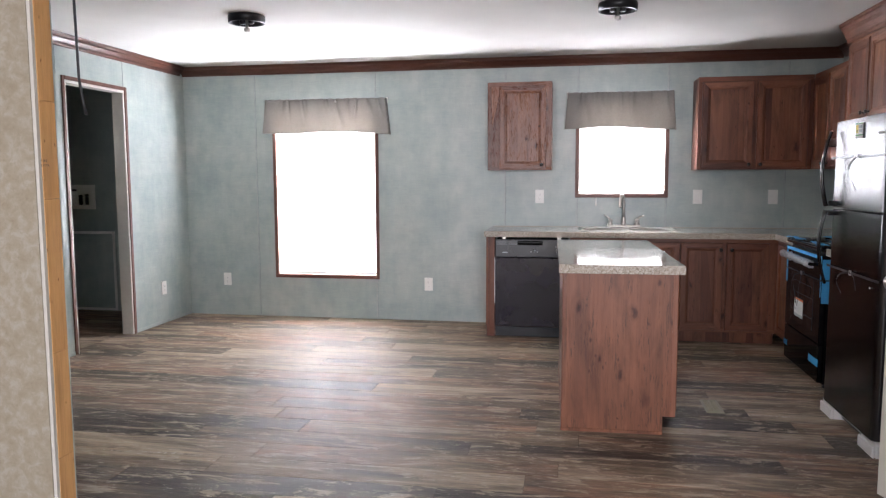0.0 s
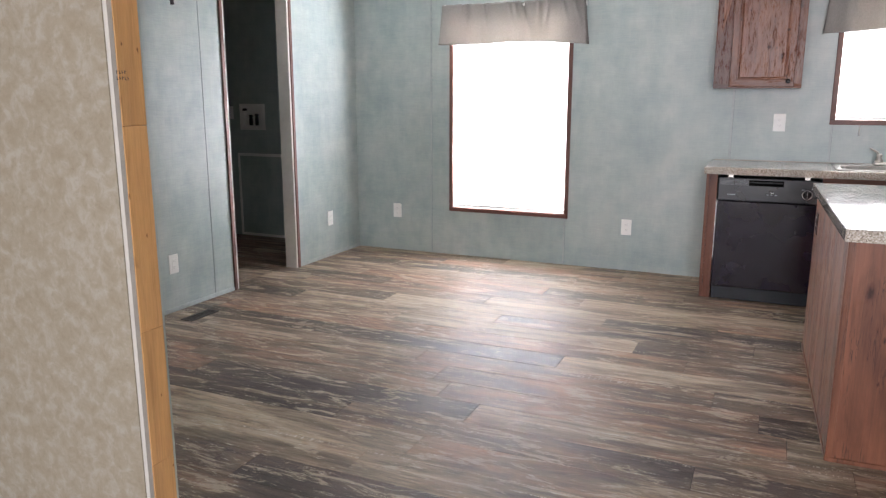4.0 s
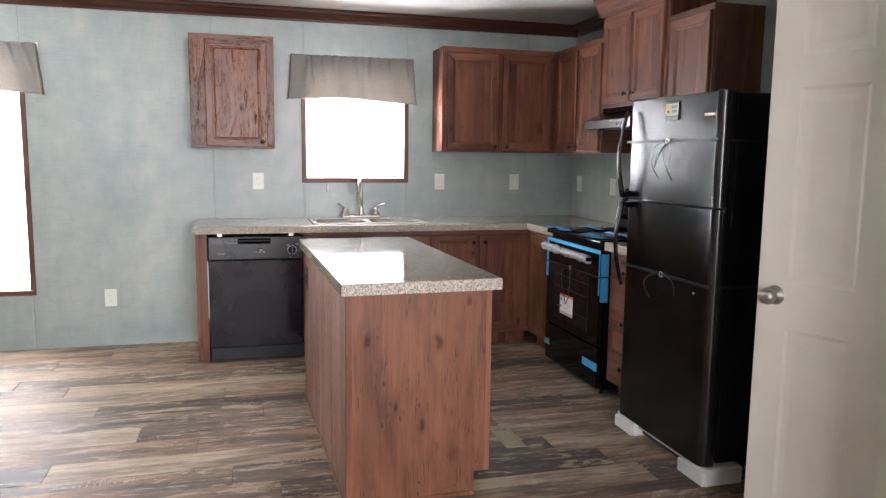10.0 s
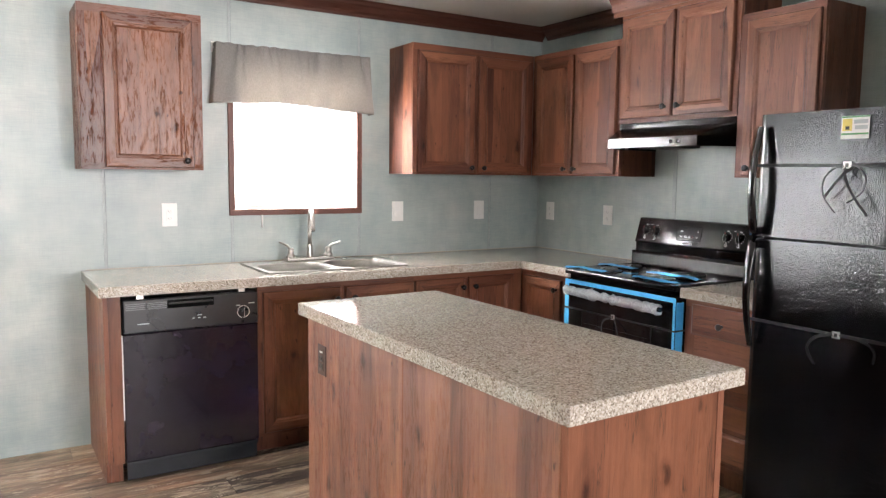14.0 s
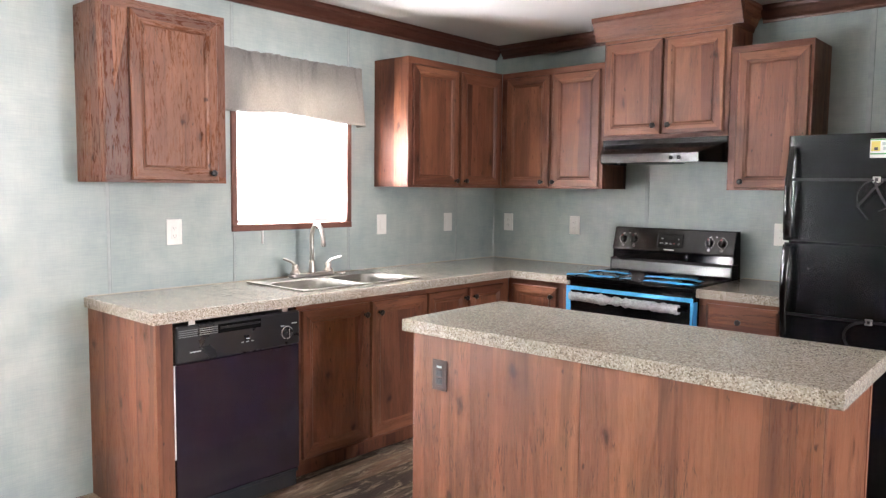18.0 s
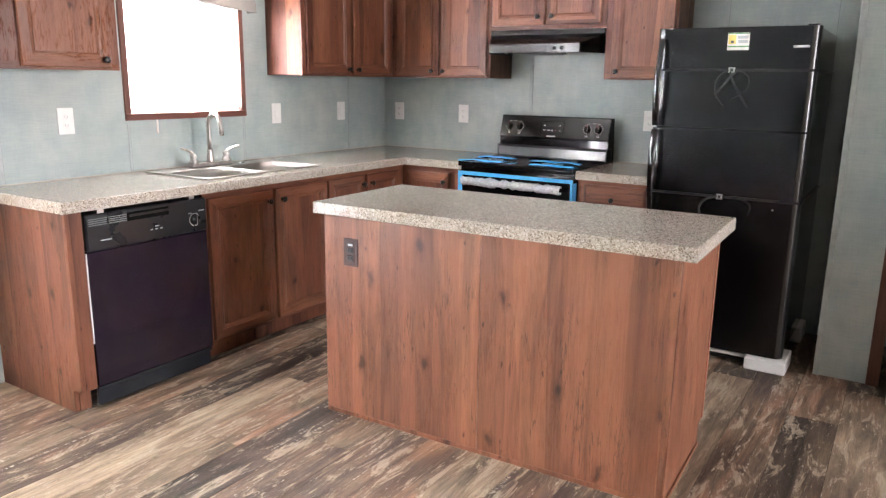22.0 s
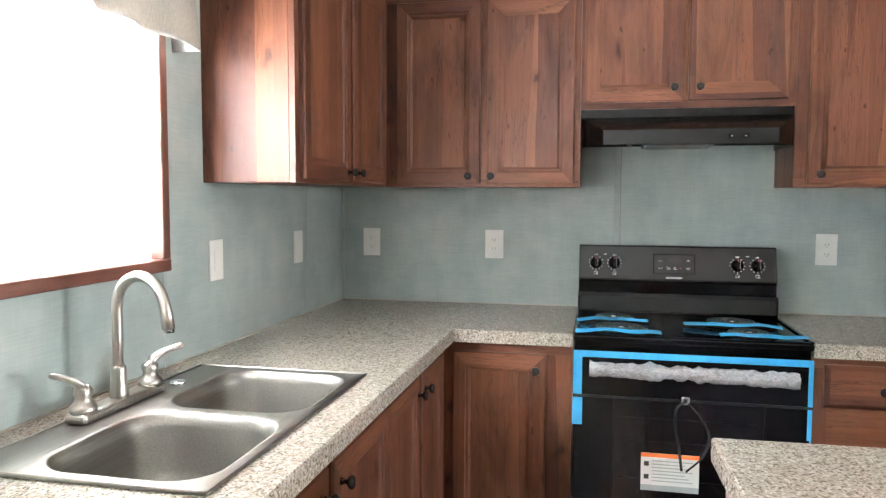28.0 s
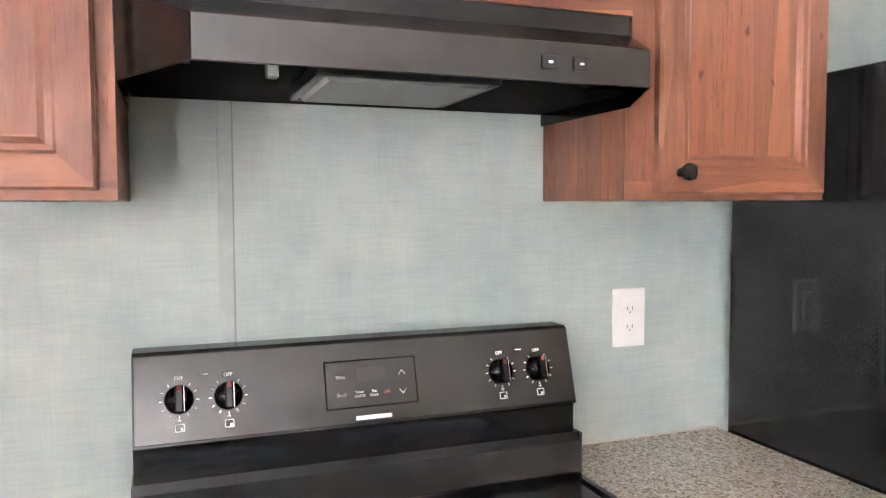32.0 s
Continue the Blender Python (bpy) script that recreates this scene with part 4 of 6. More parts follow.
KNOB = [(0.008, 0), (0.008, 0.003), (0.005, 0.006), (0.005, 0.013), (0.012, 0.017), (0.0155, 0.022), (0.0145, 0.027), (0.009, 0.0305), (0.001, 0.031)]
def add_knob(leaf, x, z):
    part("knob", lathe(bmesh.new(), KNOB, n=16), BRONZE, leaf, "dark bronze knob", pose(x, -0.0188, z, 90, 0, 0))


def cabinet(name, label, m, w, d, z0, z1, leaves, mats, group="", kick=0.0, rails=(0.04, 0.03), toe=0.075, body_top=None):
    """leaves: (kind, x0, x1, z0, z1, knob x, knob z), in the cabinet's own front view; knob x None: none."""
    c = thing(name, label, "cabinet", m, group)
    part("body", boxes((0, w, 0.0185, d, z0 + kick, body_top or z1), bevel=0.0015), [mats[0]], c)
    edges = sorted((lf[1], lf[2]) for lf in leaves)
    bm = bmesh.new()
    box(bm, 0, w, 0, 0.018, z1 - rails[0], z1, mat=1)
    box(bm, 0, w, 0, 0.018, z0 + kick, z0 + kick + rails[1], mat=1)
    lo, hi = z0 + kick + rails[1], z1 - rails[0]
    box(bm, 0, min(e[0] for e in edges) + 0.012, 0, 0.018, lo, hi)
    box(bm, max(e[1] for e in edges) - 0.012, w, 0, 0.018, lo, hi)
    uniq = sorted(set(edges))
    for a, b in zip(uniq, uniq[1:]):
        box(bm, a[1] - 0.012, b[0] + 0.012, 0, 0.0178, lo, hi)
    if len(uniq) == 1 and len(leaves) > 1:
        box(bm, 0.02, w - 0.02, 0.0005, 0.018, lo, hi, mat=1)
    part("face_frame", bm, [mats[0], mats[1]], c)
    if kick:
        part("toe_kick", boxes((0, w, toe, d, z0, z0 + kick)), [mats[0]], c)
    for kind, x0, x1, a, b, kx, kz in leaves:
        lf = part(kind, panel_leaf(x1 - x0, b - a, 0.056, kind == "door"), [mats[0], mats[1]], c, "", pose(x0, -0.0005, a))
        if kx is not None:
            add_knob(lf, kx - x0, kz - a)
    return c


WV = (WOODV, WOODH)
FN = 6.105     # face of the north wall cabinets
FE = 1.937     # face of the east wall cabinets
UB, UT = 1.427, 2.197
cabinet("wall_cabinet", "rustic barnwood-print single-door wall cabinet hung on the wall", pose(-0.748, FN, 0), 0.56, NB - FN, UB + 0.004, UT,
                [("door", 0.104, 0.512, UB + 0.014, UT - 0.035, 0.475, UB + 0.05)], (BARN, BARNH))
cabinet("wall_cabinet", "cherry-print two-door wall cabinet beside the sink window", pose(1.03, FN, 0), 0.905, NB - FN, UB, UT,
                      [("door", 0.03, 0.437, UB + 0.012, UT - 0.04, 0.407, UB + 0.042), ("door", 0.466, 0.868, UB + 0.012, UT - 0.04, 0.499, UB + 0.042)], WV)
cabinet("wall_cabinet", "cherry-print two-door wall cabinet in the corner by the hood", pose(FE, 6.104, 0, 0, 0, -90), 6.104 - 5.322, XE - FE, UB, UT,
                     [("door", 0.053, 0.393, UB + 0.012, UT - 0.04, 0.349, UB + 0.042), ("door", 0.421, 0.76, UB + 0.012, UT - 0.04, 0.44, UB + 0.042)], WV)
hood_cab = cabinet("wall_cabinet", "cherry-print two-door cabinet over the range hood, crowned to the ceiling", pose(FE - 0.004, 5.321, 0, 0, 0, -90), 0.766, XE - FE + 0.004, 1.722, 2.375,
                   [("door", 0.015, 0.378, 1.746, 2.29, 0.34, 1.795), ("door", 0.392, 0.738, 1.746, 2.29, 0.431, 1.795)], WV, rails=(0.08, 0.03))
bm = bmesh.new()
prof = [(0.0, 2.315), (-0.008, 2.315), (-0.012, 2.335), (-0.02, 2.345), (-0.034, 2.38), (-0.05, 2.40), (-0.058, 2.42), (-0.068, 2.428), (-0.068, 2.449), (0.0, 2.449)]
prism(bm, [(y, z) for y, z in prof], "x", -0.06, 0.826)
part("crown_top", bm, WOODH, hood_cab)
for s, a in ((-1, 0.0), (1, 0.766)):
    bm = bmesh.new()
    prism(bm, [(a - s * y, z) for y, z in prof], "y", 0.0, XE - FE)
    part("crown_return", bm, WOODY, hood_cab)
cabinet("wall_cabinet", "cherry-print single-door wall cabinet above the counter by the refrigerator", pose(FE, 4.553, 0, 0, 0, -90), 0.414, XE - FE, UB, UT - 0.004,
                      [("door", 0.044, 0.4, UB + 0.01, UT - 0.04, 0.083, UB + 0.045)], WV)

# base cabinets
BN, BE, CB, CT = 5.795, 1.63, 0.868, 0.915
cabinet("base_cabinet", "cherry-print two-door sink base cabinet", pose(-0.018, BN, 0), 0.886, NB - BN, 0, CB,
                    [("door", 0.024, 0.442, 0.118, 0.835, 0.414, 0.775), ("door", 0.467, 0.88, 0.118, 0.835, 0.514, 0.775)], WV, kick=0.1, body_top=0.72)
cabinet("base_cabinet", "cherry-print two-door base cabinet next to the corner", pose(0.869, BN, 0), 0.76, NB - BN, 0, CB,
                 [("door", 0.006, 0.334, 0.118, 0.835, 0.314, 0.78), ("door", 0.363, 0.69, 0.118, 0.835, 0.398, 0.78)], WV, kick=0.1)
cabinet("base_cabinet", "cherry-print single-door base cabinet beside the range", pose(BE, 5.794, 0, 0, 0, -90), 5.794 - 5.328, XE - BE, 0, CB,
                 [("door", 0.04, 0.375, 0.118, 0.83, 0.341, 0.775)], WV, kick=0.1)
cabinet("drawer_cabinet", "cherry-print three-drawer base cabinet between range and refrigerator", pose(BE, 4.552, 0, 0, 0, -90), 0.445, XE - BE, 0, CB,
                  [("drawer", 0.042, 0.405, 0.70, 0.842, 0.214, 0.765), ("drawer", 0.042, 0.405, 0.415, 0.55, 0.214, 0.48), ("drawer", 0.042, 0.405, 0.15, 0.285, 0.214, 0.222)], WV, kick=0.1)
end_panel = thing("end_panel", "cherry-print end panel closing the counter beside the dishwasher", "panel", pose(-0.72, 5.765, 0))
bm = bmesh.new()
prism(bm, [(0.0, 0.1), (0.0, CB), (NB - 5.765, CB), (NB - 5.765, 0.0), (0.06, 0.0), (0.06, 0.1)], "x", 0.0, 0.02)
part("side", bm, WOODV, end_panel)
part("front_stile", boxes((0.0205, 0.072, 0.0, 0.02, 0.1, CB), bevel=0.001), WOODV, end_panel)
part("foot_stile", boxes((0.0205, 0.07, 0.055, 0.075, 0.0, 0.1)), WOODV, end_panel)

# countertops
def slab(name, label, xs, ys, keep):
    """One connected slab made of the cells of a grid for which keep(x, y) holds."""
    bm = bmesh.new()
    vs = {}
    def v(i, j, z):
        if (i, j, z) not in vs:
            vs[i, j, z] = bm.verts.new((xs[i], ys[j], z))
        return vs[i, j, z]
    on = {(i, j) for i in range(len(xs) - 1) for j in range(len(ys) - 1) if keep((xs[i] + xs[i + 1]) / 2, (ys[j] + ys[j + 1]) / 2)}
    for i, j in on:
        bm.faces.new((v(i, j, CT), v(i + 1, j, CT), v(i + 1, j + 1, CT), v(i, j + 1, CT)))
        bm.faces.new((v(i, j + 1, CB), v(i + 1, j + 1, CB), v(i + 1, j, CB), v(i, j, CB)))
        for di, dj, a, b in ((0, -1, (i, j), (i + 1, j)), (1, 0, (i + 1, j), (i + 1, j + 1)), (0, 1, (i + 1, j + 1), (i, j + 1)), (-1, 0, (i, j + 1), (i, j))):
            if (i + di, j + dj) not in on:
                bm.faces.new((v(*a, CT), v(*a, CB), v(*b, CB), v(*b, CT)))
    bmesh.ops.recalc_face_normals(bm, faces=bm.faces)
    rim = [e for e in bm.edges if len(e.link_faces) == 2 and e.calc_face_angle(0) > 1 and (e.verts[0].co.z + e.verts[1].co.z) / 2 > CT - 0.001]
    bmesh.ops.bevel(bm, geom=rim, offset=0.003, segments=2, profile=0.5, affect="EDGES")
    t = thing(name, label, "countertop")
    part("top", bm, STONE, t)
    return t


def edge_band(parent, x0, x1, y0, y1):
    part("edge_band", boxes((x0, x1, y0, y1, CB + 0.0005, CT - 0.0032), bevel=0.0006), STONE, parent, "speckled laminate edge band")


SX0, SX1, SY0, SY1 = 0.055, 0.857, 5.838, 6.315
CF, CE = 5.75, 1.588
ct = slab("countertop", "speckled beige-grey granite-look laminate L-shaped countertop", [-0.735, SX0 + 0.02, SX1 - 0.02, CE, XE], [5.326, CF, SY0 + 0.02, SY1 - 0.02, NB],
     lambda x, y: (y > CF or x > CE) and not (SX0 < x < SX1 and SY0 < y < SY1))
cs = slab("countertop", "short speckled granite-look laminate countertop by the refrigerator", [CE, XE], [4.105, 4.553], lambda x, y: True)
edge_band(ct, -0.735, CE - 0.003, CF - 0.0025, CF - 0.0002)
edge_band(ct, CE - 0.0025, CE - 0.0002, 5.326, CF - 0.003)
edge_band(ct, -0.7375, -0.7352, CF, NB - 0.002)
edge_band(cs, CE - 0.0025, CE - 0.0002, 4.105, 4.553)
solid("caulk_line", boxes((-0.72, XE - 0.004, NB - 0.004, NB, CT, CT + 0.004), (XE - 0.004, XE, 5.33, NB - 0.004, CT, CT + 0.004), (XE - 0.004, XE, 4.11, 4.55, CT, CT + 0.004)), CAULK, "tan caulk bead where the countertop meets the wall", "caulk", kind="structure")

# island
isle = thing("island", "rustic cherry-print kitchen island with a granite-look top", "island", pose(-0.045, 3.513, 0, 0, 0, 1.6))
part("side_panel", boxes((0.0, 0.018, 0.0005, 0.7142, 0.0, CB), bevel=0.0015), ISLE, isle)
part("side_panel", boxes((0.0, 0.018, 0.7168, 1.445, 0.0, CB), bevel=0.0015), ISLE, isle)
for y in (0.0, 1.4465):
    bm = bmesh.new()
    prism(bm, [(0.0185, 0.0), (0.0185, CB), (0.592, CB), (0.592, 0.1), (0.53, 0.1), (0.53, 0.0)], "y", y, y + 0.018)
    part("end_panel", bm, ISLEF, isle)
part("corner_trim", boxes((-0.003, 0.022, -0.003, 0.0, 0.0, CB), bevel=0.001), ISLE, isle)
part("corner_trim", boxes((0.57, 0.595, -0.003, 0.0, 0.1, CB), bevel=0.001), ISLEV, isle)
part("seam_backing", boxes((0.006, 0.0185, 0.7127, 0.7183, 0.0, CB - 0.002)), BROWNP, isle)
part("corner_trim", boxes((-0.004, -0.0005, 0.0, 0.022, 0.02, CB), bevel=0.001), ISLE, isle)
part("base_trim", boxes((-0.006, -0.0005, 0.0, 1.445, 0.0, 0.019), bevel=0.0015), ISLE, isle)
part("base_trim", boxes((0.0, 0.53, -0.0065, -0.0032, 0.0, 0.019), bevel=0.0015), ISLE, isle)
part("body", boxes((0.019, 0.589, 0.019, 1.445, 0.1, CB - 0.001)), ISLE, isle)
part("toe_kick", boxes((0.019, 0.5, 0.019, 1.445, 0.0, 0.1)), ISLE, isle)
for k in range(2):
    lf = part("door", panel_leaf(0.66, 0.72, 0.056), [WOODV, WOODH], isle, "", pose(0.5895, 0.05 + 0.69 * k, 0.115, 0, 0, 90))
    add_knob(lf, 0.62 if k == 0 else 0.04, 0.66)
wt = part("worktop", boxes((-0.022, 0.62, -0.045, 1.487, CB, CT), bevel=0.002), STONE, isle, "speckled granite-look laminate top")
for x0, x1, y0, y1 in ((-0.0242, -0.0222, -0.045, 1.487), (0.6202, 0.6222, -0.045, 1.487), (-0.022, 0.62, -0.0472, -0.0452), (-0.022, 0.62, 1.4872, 1.4892)):
    edge_band(wt, x0, x1, y0, y1)
oy = 4.823 - 3.513
pl = part("outlet_plate", boxes((-0.0045, -0.0002, oy - 0.036, oy + 0.036, 0.662, 0.778), bevel=0.0015), BROWNP, isle, "dark brown outlet plate")
part("plate_step", boxes((-0.006, -0.0046, oy - 0.02, oy + 0.02, 0.676, 0.764), bevel=0.001), BROWNP, pl)
for z in (0.697, 0.728):
    k = part("socket", boxes((-0.0085, -0.0061, oy - 0.015, oy + 0.015, z - 0.012, z + 0.012), bevel=0.003), BLACKS, pl)
    part("slot", boxes((-0.009, -0.0086, oy - 0.008, oy - 0.0055, z - 0.004, z + 0.005), (-0.009, -0.0086, oy + 0.0055, oy + 0.008, z - 0.004, z + 0.005)), HOLE, k)
part("test_button", boxes((-0.0078, -0.0061, oy - 0.012, oy + 0.012, 0.748, 0.756), bevel=0.001), PALEB, pl)


# sink and faucet ------------------------------------------------------------
def rrect(cx, cy, hx, hy, r, n):
    """Points of a rounded rectangle by angle about its centre."""
    pts = []
    for k in range(n):
        a = 2 * math.pi * k / n
        dx, dy = math.cos(a), math.sin(a)
        lo, hi = 0.0, 2.0
        for _ in range(30):
            t = (lo + hi) / 2
            qx, qy = max(abs(dx * t) - (hx - r), 0), max(abs(dy * t) - (hy - r), 0)
            inside = abs(dx * t) <= hx and abs(dy * t) <= hy and (qx == 0 or qy == 0 or math.hypot(qx, qy) <= r)
            lo, hi = (t, hi) if inside else (lo, t)
        pts.append((cx + dx * lo, cy + dy * lo))
    return pts


sink = thing("kitchen_sink", "brushed stainless double-bowl drop-in sink", "sink", pose((SX0 + SX1) / 2, (SY0 + SY1) / 2, CT))
HX, HY = (SX1 - SX0) / 2, (SY1 - SY0) / 2
BY0, BY1 = -HY + 0.028, HY - 0.115
N = 64
for cx, hx in ((-0.195, 0.172), (0.195, 0.172)):
    cy, hy = (BY0 + BY1) / 2, (BY1 - BY0) / 2
    bm = bmesh.new()
    cell = rrect(cx, cy, 0.1949, hy + 0.012, 0.002, N)
    for sx in (-1, 1):
        for ty in (cy - hy - 0.012, cy + hy + 0.012):
            near = min(range(N), key=lambda q: math.hypot(cell[q][0] - cx - sx * 0.1949, cell[q][1] - ty))
            cell[near] = (cx + sx * 0.1949, ty)
    loops = [(0.0, cell)]
    loops.append((0.0, rrect(cx, cy, hx + 0.006, hy + 0.005, 0.085, N)))
    for z, s, r in ((-0.003, 0.0, 0.082), (-0.03, -0.004, 0.08), (-0.12, -0.014, 0.078), (-0.145, -0.022, 0.075), (-0.158, -0.042, 0.07), (-0.163, -0.075, 0.06)):
        loops.append((z, rrect(cx, cy, hx + s, hy + s, r, N)))
    loops.append((-0.166, [(cx + 0.045 * math.cos(2 * math.pi * k / N), cy + 0.045 * math.sin(2 * math.pi * k / N)) for k in range(N)]))
    rings = [[bm.verts.new((x, y, z + 0.006)) for x, y in pts] for z, pts in loops]
    for a, b in zip(rings, rings[1:]):
        for k in range(N):
            f = bm.faces.new((a[k], a[(k + 1) % N], b[(k + 1) % N], b[k]))
            f.smooth = True
    bm.faces.new(rings[-1])
    bmesh.ops.recalc_face_normals(bm, faces=bm.faces)
    part("bowl", bm, STEELB, sink)
xs = 0.39
bm = boxes((-HX, HX, BY1 + 0.012, HY, 0.0005, 0.006), (-HX, HX, -HY, BY0 - 0.012, 0.0005, 0.006), (-HX, -xs, BY0 - 0.012, BY1 + 0.012, 0.0005, 0.006), (xs, HX, BY0 - 0.012, BY1 + 0.012, 0.0005, 0.006))
part("deck", bm, STEELX, sink)
bm = boxes((-HX - 0.002, HX + 0.002, -HY - 0.002, -HY + 0.006, 0.0005, 0.0085), (-HX - 0.002, HX + 0.002, HY - 0.006, HY + 0.002, 0.0005, 0.0085), (-HX - 0.002, -HX + 0.006, -HY, HY, 0.0005, 0.0085), (HX - 0.006, HX + 0.002, -HY, HY, 0.0005, 0.0085), bevel=0.002)
part("rim", bm, STEELX, sink)
for cx in (-0.195, 0.195):
    part("drain", lathe(bmesh.new(), [(0.044, 0), (0.044, 0.003), (0.034, 0.004), (0.03, -0.004), (0.004, -0.004)], n=24), CHROME, sink, "", pose(cx, (BY0 + BY1) / 2, -0.158))
part("hole_cap", lathe(bmesh.new(), [(0.021, 0), (0.021, 0.003), (0.017, 0.006), (0.001, 0.0065)], n=24), CHROME, sink, "round chrome hole cover", pose(0.205, HY - 0.05, 0.006))

fau = thing("faucet", "brushed nickel gooseneck faucet with two lever handles", "faucet", pose(0.449, 6.277, CT + 0.006))
part("base_plate", boxes((-0.145, 0.145, -0.026, 0.026, 0.0, 0.022), bevel=0.009, seg=3), NICKEL, fau)
bm = lathe(bmesh.new(), [(0.020, 0.018), (0.0195, 0.03), (0.0165, 0.08), (0.0155, 0.09), (0.012, 0.093)], n=20)
part("collar", bm, NICKEL, fau)
R_ = 0.075
pts = [(0, 0, 0.085), (0, 0, 0.16), (0, 0, 0.219)] + [(0, -R_ + R_ * math.cos(a), 0.219 + R_ * math.sin(a)) for a in [math.pi * k / 14 for k in range(1, 14)]] + [(0, -2 * R_ - 0.002, 0.222), (0, -2 * R_ - 0.008, 0.186)]
part("spout", tube(bmesh.new(), pts, [0.0118] * (len(pts) - 2) + [0.0125, 0.0135], 16), NICKEL, fau, "", pose(0, 0, 0, 0, 0, -15))
part("aerator", lathe(bmesh.new(), [(0.011, 0.0), (0.011, 0.008), (0.004, 0.009)], pose(0, -2 * R_ - 0.008, 0.179), n=16), CHROME, fau, "", pose(0, 0, 0, 0, 0, -15))
for s in (-1, 1):
    h = part("handle", lathe(bmesh.new(), [(0.027, 0.018), (0.0275, 0.03), (0.024, 0.036), (0.018, 0.042), (0.016, 0.05), (0.019, 0.058), (0.0185, 0.068), (0.012, 0.076), (0.003, 0.078)], n=20), NICKEL, fau, "", pose(s * 0.115, 0, 0))
    pts = [(0, 0, 0.066), (s * 0.01, 0, 0.08), (s * 0.02, 0.006 - 0.016 * (s > 0), 0.09), (s * 0.034, 0.018 - 0.044 * (s > 0), 0.098), (s * 0.05, 0.03 - 0.08 * (s > 0), 0.106), (s * 0.054, 0.034 - 0.09 * (s > 0), 0.107)]
    part("lever", tube(bmesh.new(), pts, [0.013, 0.0135, 0.0115, 0.0095, 0.01, 0.006], 12, flat=0.62), NICKEL, h)


# appliances -------------------------------------------------------------------
def strap_end(pts, parent, w=0.0085):
    """A loose flat tail of packing strap, its broad side towards the room."""
    p = [Vector(q) for q in pts]
    p = [p[0] * 2 - p[1]] + p + [p[-1] * 2 - p[-2]]
    line = []
    for a, b, c, d in zip(p, p[1:], p[2:], p[3:]):
        for k in range(5):
            t = k / 5
            line.append(b + (c - a) * (0.5 * t) + (a * 2 - b * 5 + c * 4 - d) * (0.5 * t * t) + (b * 3 - a - c * 3 + d) * (0.5 * t ** 3))
    line.append(p[-2])
    bm, rows = bmesh.new(), []
    for k, q in enumerate(line):
        run = line[min(k + 1, len(line) - 1)] - line[max(k - 1, 0)]
        side = run.cross(Vector((0.35 * math.sin(0.5 * k), -1, 0))).normalized() * (w / 2)
        rows.append((bm.verts.new(q - side), bm.verts.new(q + side)))
    for a, b in zip(rows, rows[1:]):
        bm.faces.new((a[0], b[0], b[1], a[1]))
    so = part("strap_end", bm, STRAP, parent).modifiers.new("thickness", "SOLIDIFY")
    so.thickness = 0.0007


def dishwasher():
    d = thing("dishwasher", "black built-in dishwasher under the counter, film still on its door", "dishwasher", pose(-0.642, 5.757, 0))
    w = 0.612
    part("tub", boxes((0.004, w - 0.004, 0.045, 0.58, 0.1, 0.845)), BLACKS, d)
    part("door_panel", boxes((0.0, w, 0.0, 0.04, 0.105, 0.692), bevel=0.004), PLUM, d, "glossy black door panel under film")
    p = part("control_panel", boxes((0.0, w, -0.006, 0.04, 0.695, 0.85), bevel=0.006), DWTOP, d)
    part("kick_plate", boxes((0.004, w - 0.004, 0.022, 0.034, 0.012, 0.098), bevel=0.002), KICKB, d)
    part("kick_lip", boxes((0.002, w - 0.002, 0.008, 0.021, 0.083, 0.1), bevel=0.003, seg=2), KICKB, d)
    part("edge_insulation", boxes((-0.006, -0.0015, 0.004, 0.03, 0.3, 0.69)), FOAM, d, "white foam strip")
    # no hollow here: a thin near-black plate paints the shade of the grip recess
    part("handle_recess", boxes((0.19, 0.4, -0.0075, -0.0061, 0.8, 0.838), bevel=0.0005), HOLE, p)
    part("handle_lip", boxes((0.195, 0.395, -0.014, -0.0076, 0.818, 0.828), bevel=0.003), BLACKS, p)
    for k in range(4):
        for c in range(2):
            part("vent_slot", boxes((0.012 + 0.092 * c, 0.096 + 0.092 * c, -0.0066, -0.0061, 0.803 + 0.0085 * k, 0.8065 + 0.0085 * k)), DIM, p)
    dial = part("dial", lathe(bmesh.new(), [(0.026, 0), (0.026, 0.004), (0.024, 0.006), (0.023, 0.012), (0.001, 0.0125)], n=28), DWTOP, p, "charcoal dial with a pale ring", pose(0.54, -0.006, 0.755, 90, 0, 0))
    bm = bmesh.new()
    for a in range(28):
        if a != 20:
            t0, t1 = 2 * math.pi * a / 28, 2 * math.pi * (a + 0.8) / 28
            bm.faces.new([bm.verts.new((r * math.cos(t), r * math.sin(t), 0.0005)) for r, t in ((0.0272, t0), (0.0305, t0), (0.0305, t1), (0.0272, t1))])
    part("dial_ring", bm, PRINT, dial)
    part("dial_grip", boxes((-0.003, 0.003, -0.021, 0.021, 0.0126, 0.018), bevel=0.001), DWTOP, dial)
    part("dial_pointer", boxes((-0.0008, 0.0008, -0.02, 0.021, 0.0181, 0.0185)), PRINT, dial)
    for k, (x, z, l) in enumerate(((0.06, 0.735, 0.05), (0.30, 0.742, 0.012), (0.325, 0.742, 0.012), (0.35, 0.742, 0.012), (0.565, 0.792, 0.03), (0.505, 0.785, 0.02), (0.325, 0.755, 0.02))):
        part("print_bar", boxes((x, x + l, -0.0066, -0.0061, z, z + 0.005)), PALEB, p)
    part("bracket", boxes((0.06, 0.09, 0.002, 0.03, 0.8505, 0.8675)), NICKEL, d)
    part("bracket", boxes((0.52, 0.55, 0.002, 0.03, 0.8505, 0.8675)), NICKEL, d)
    return d


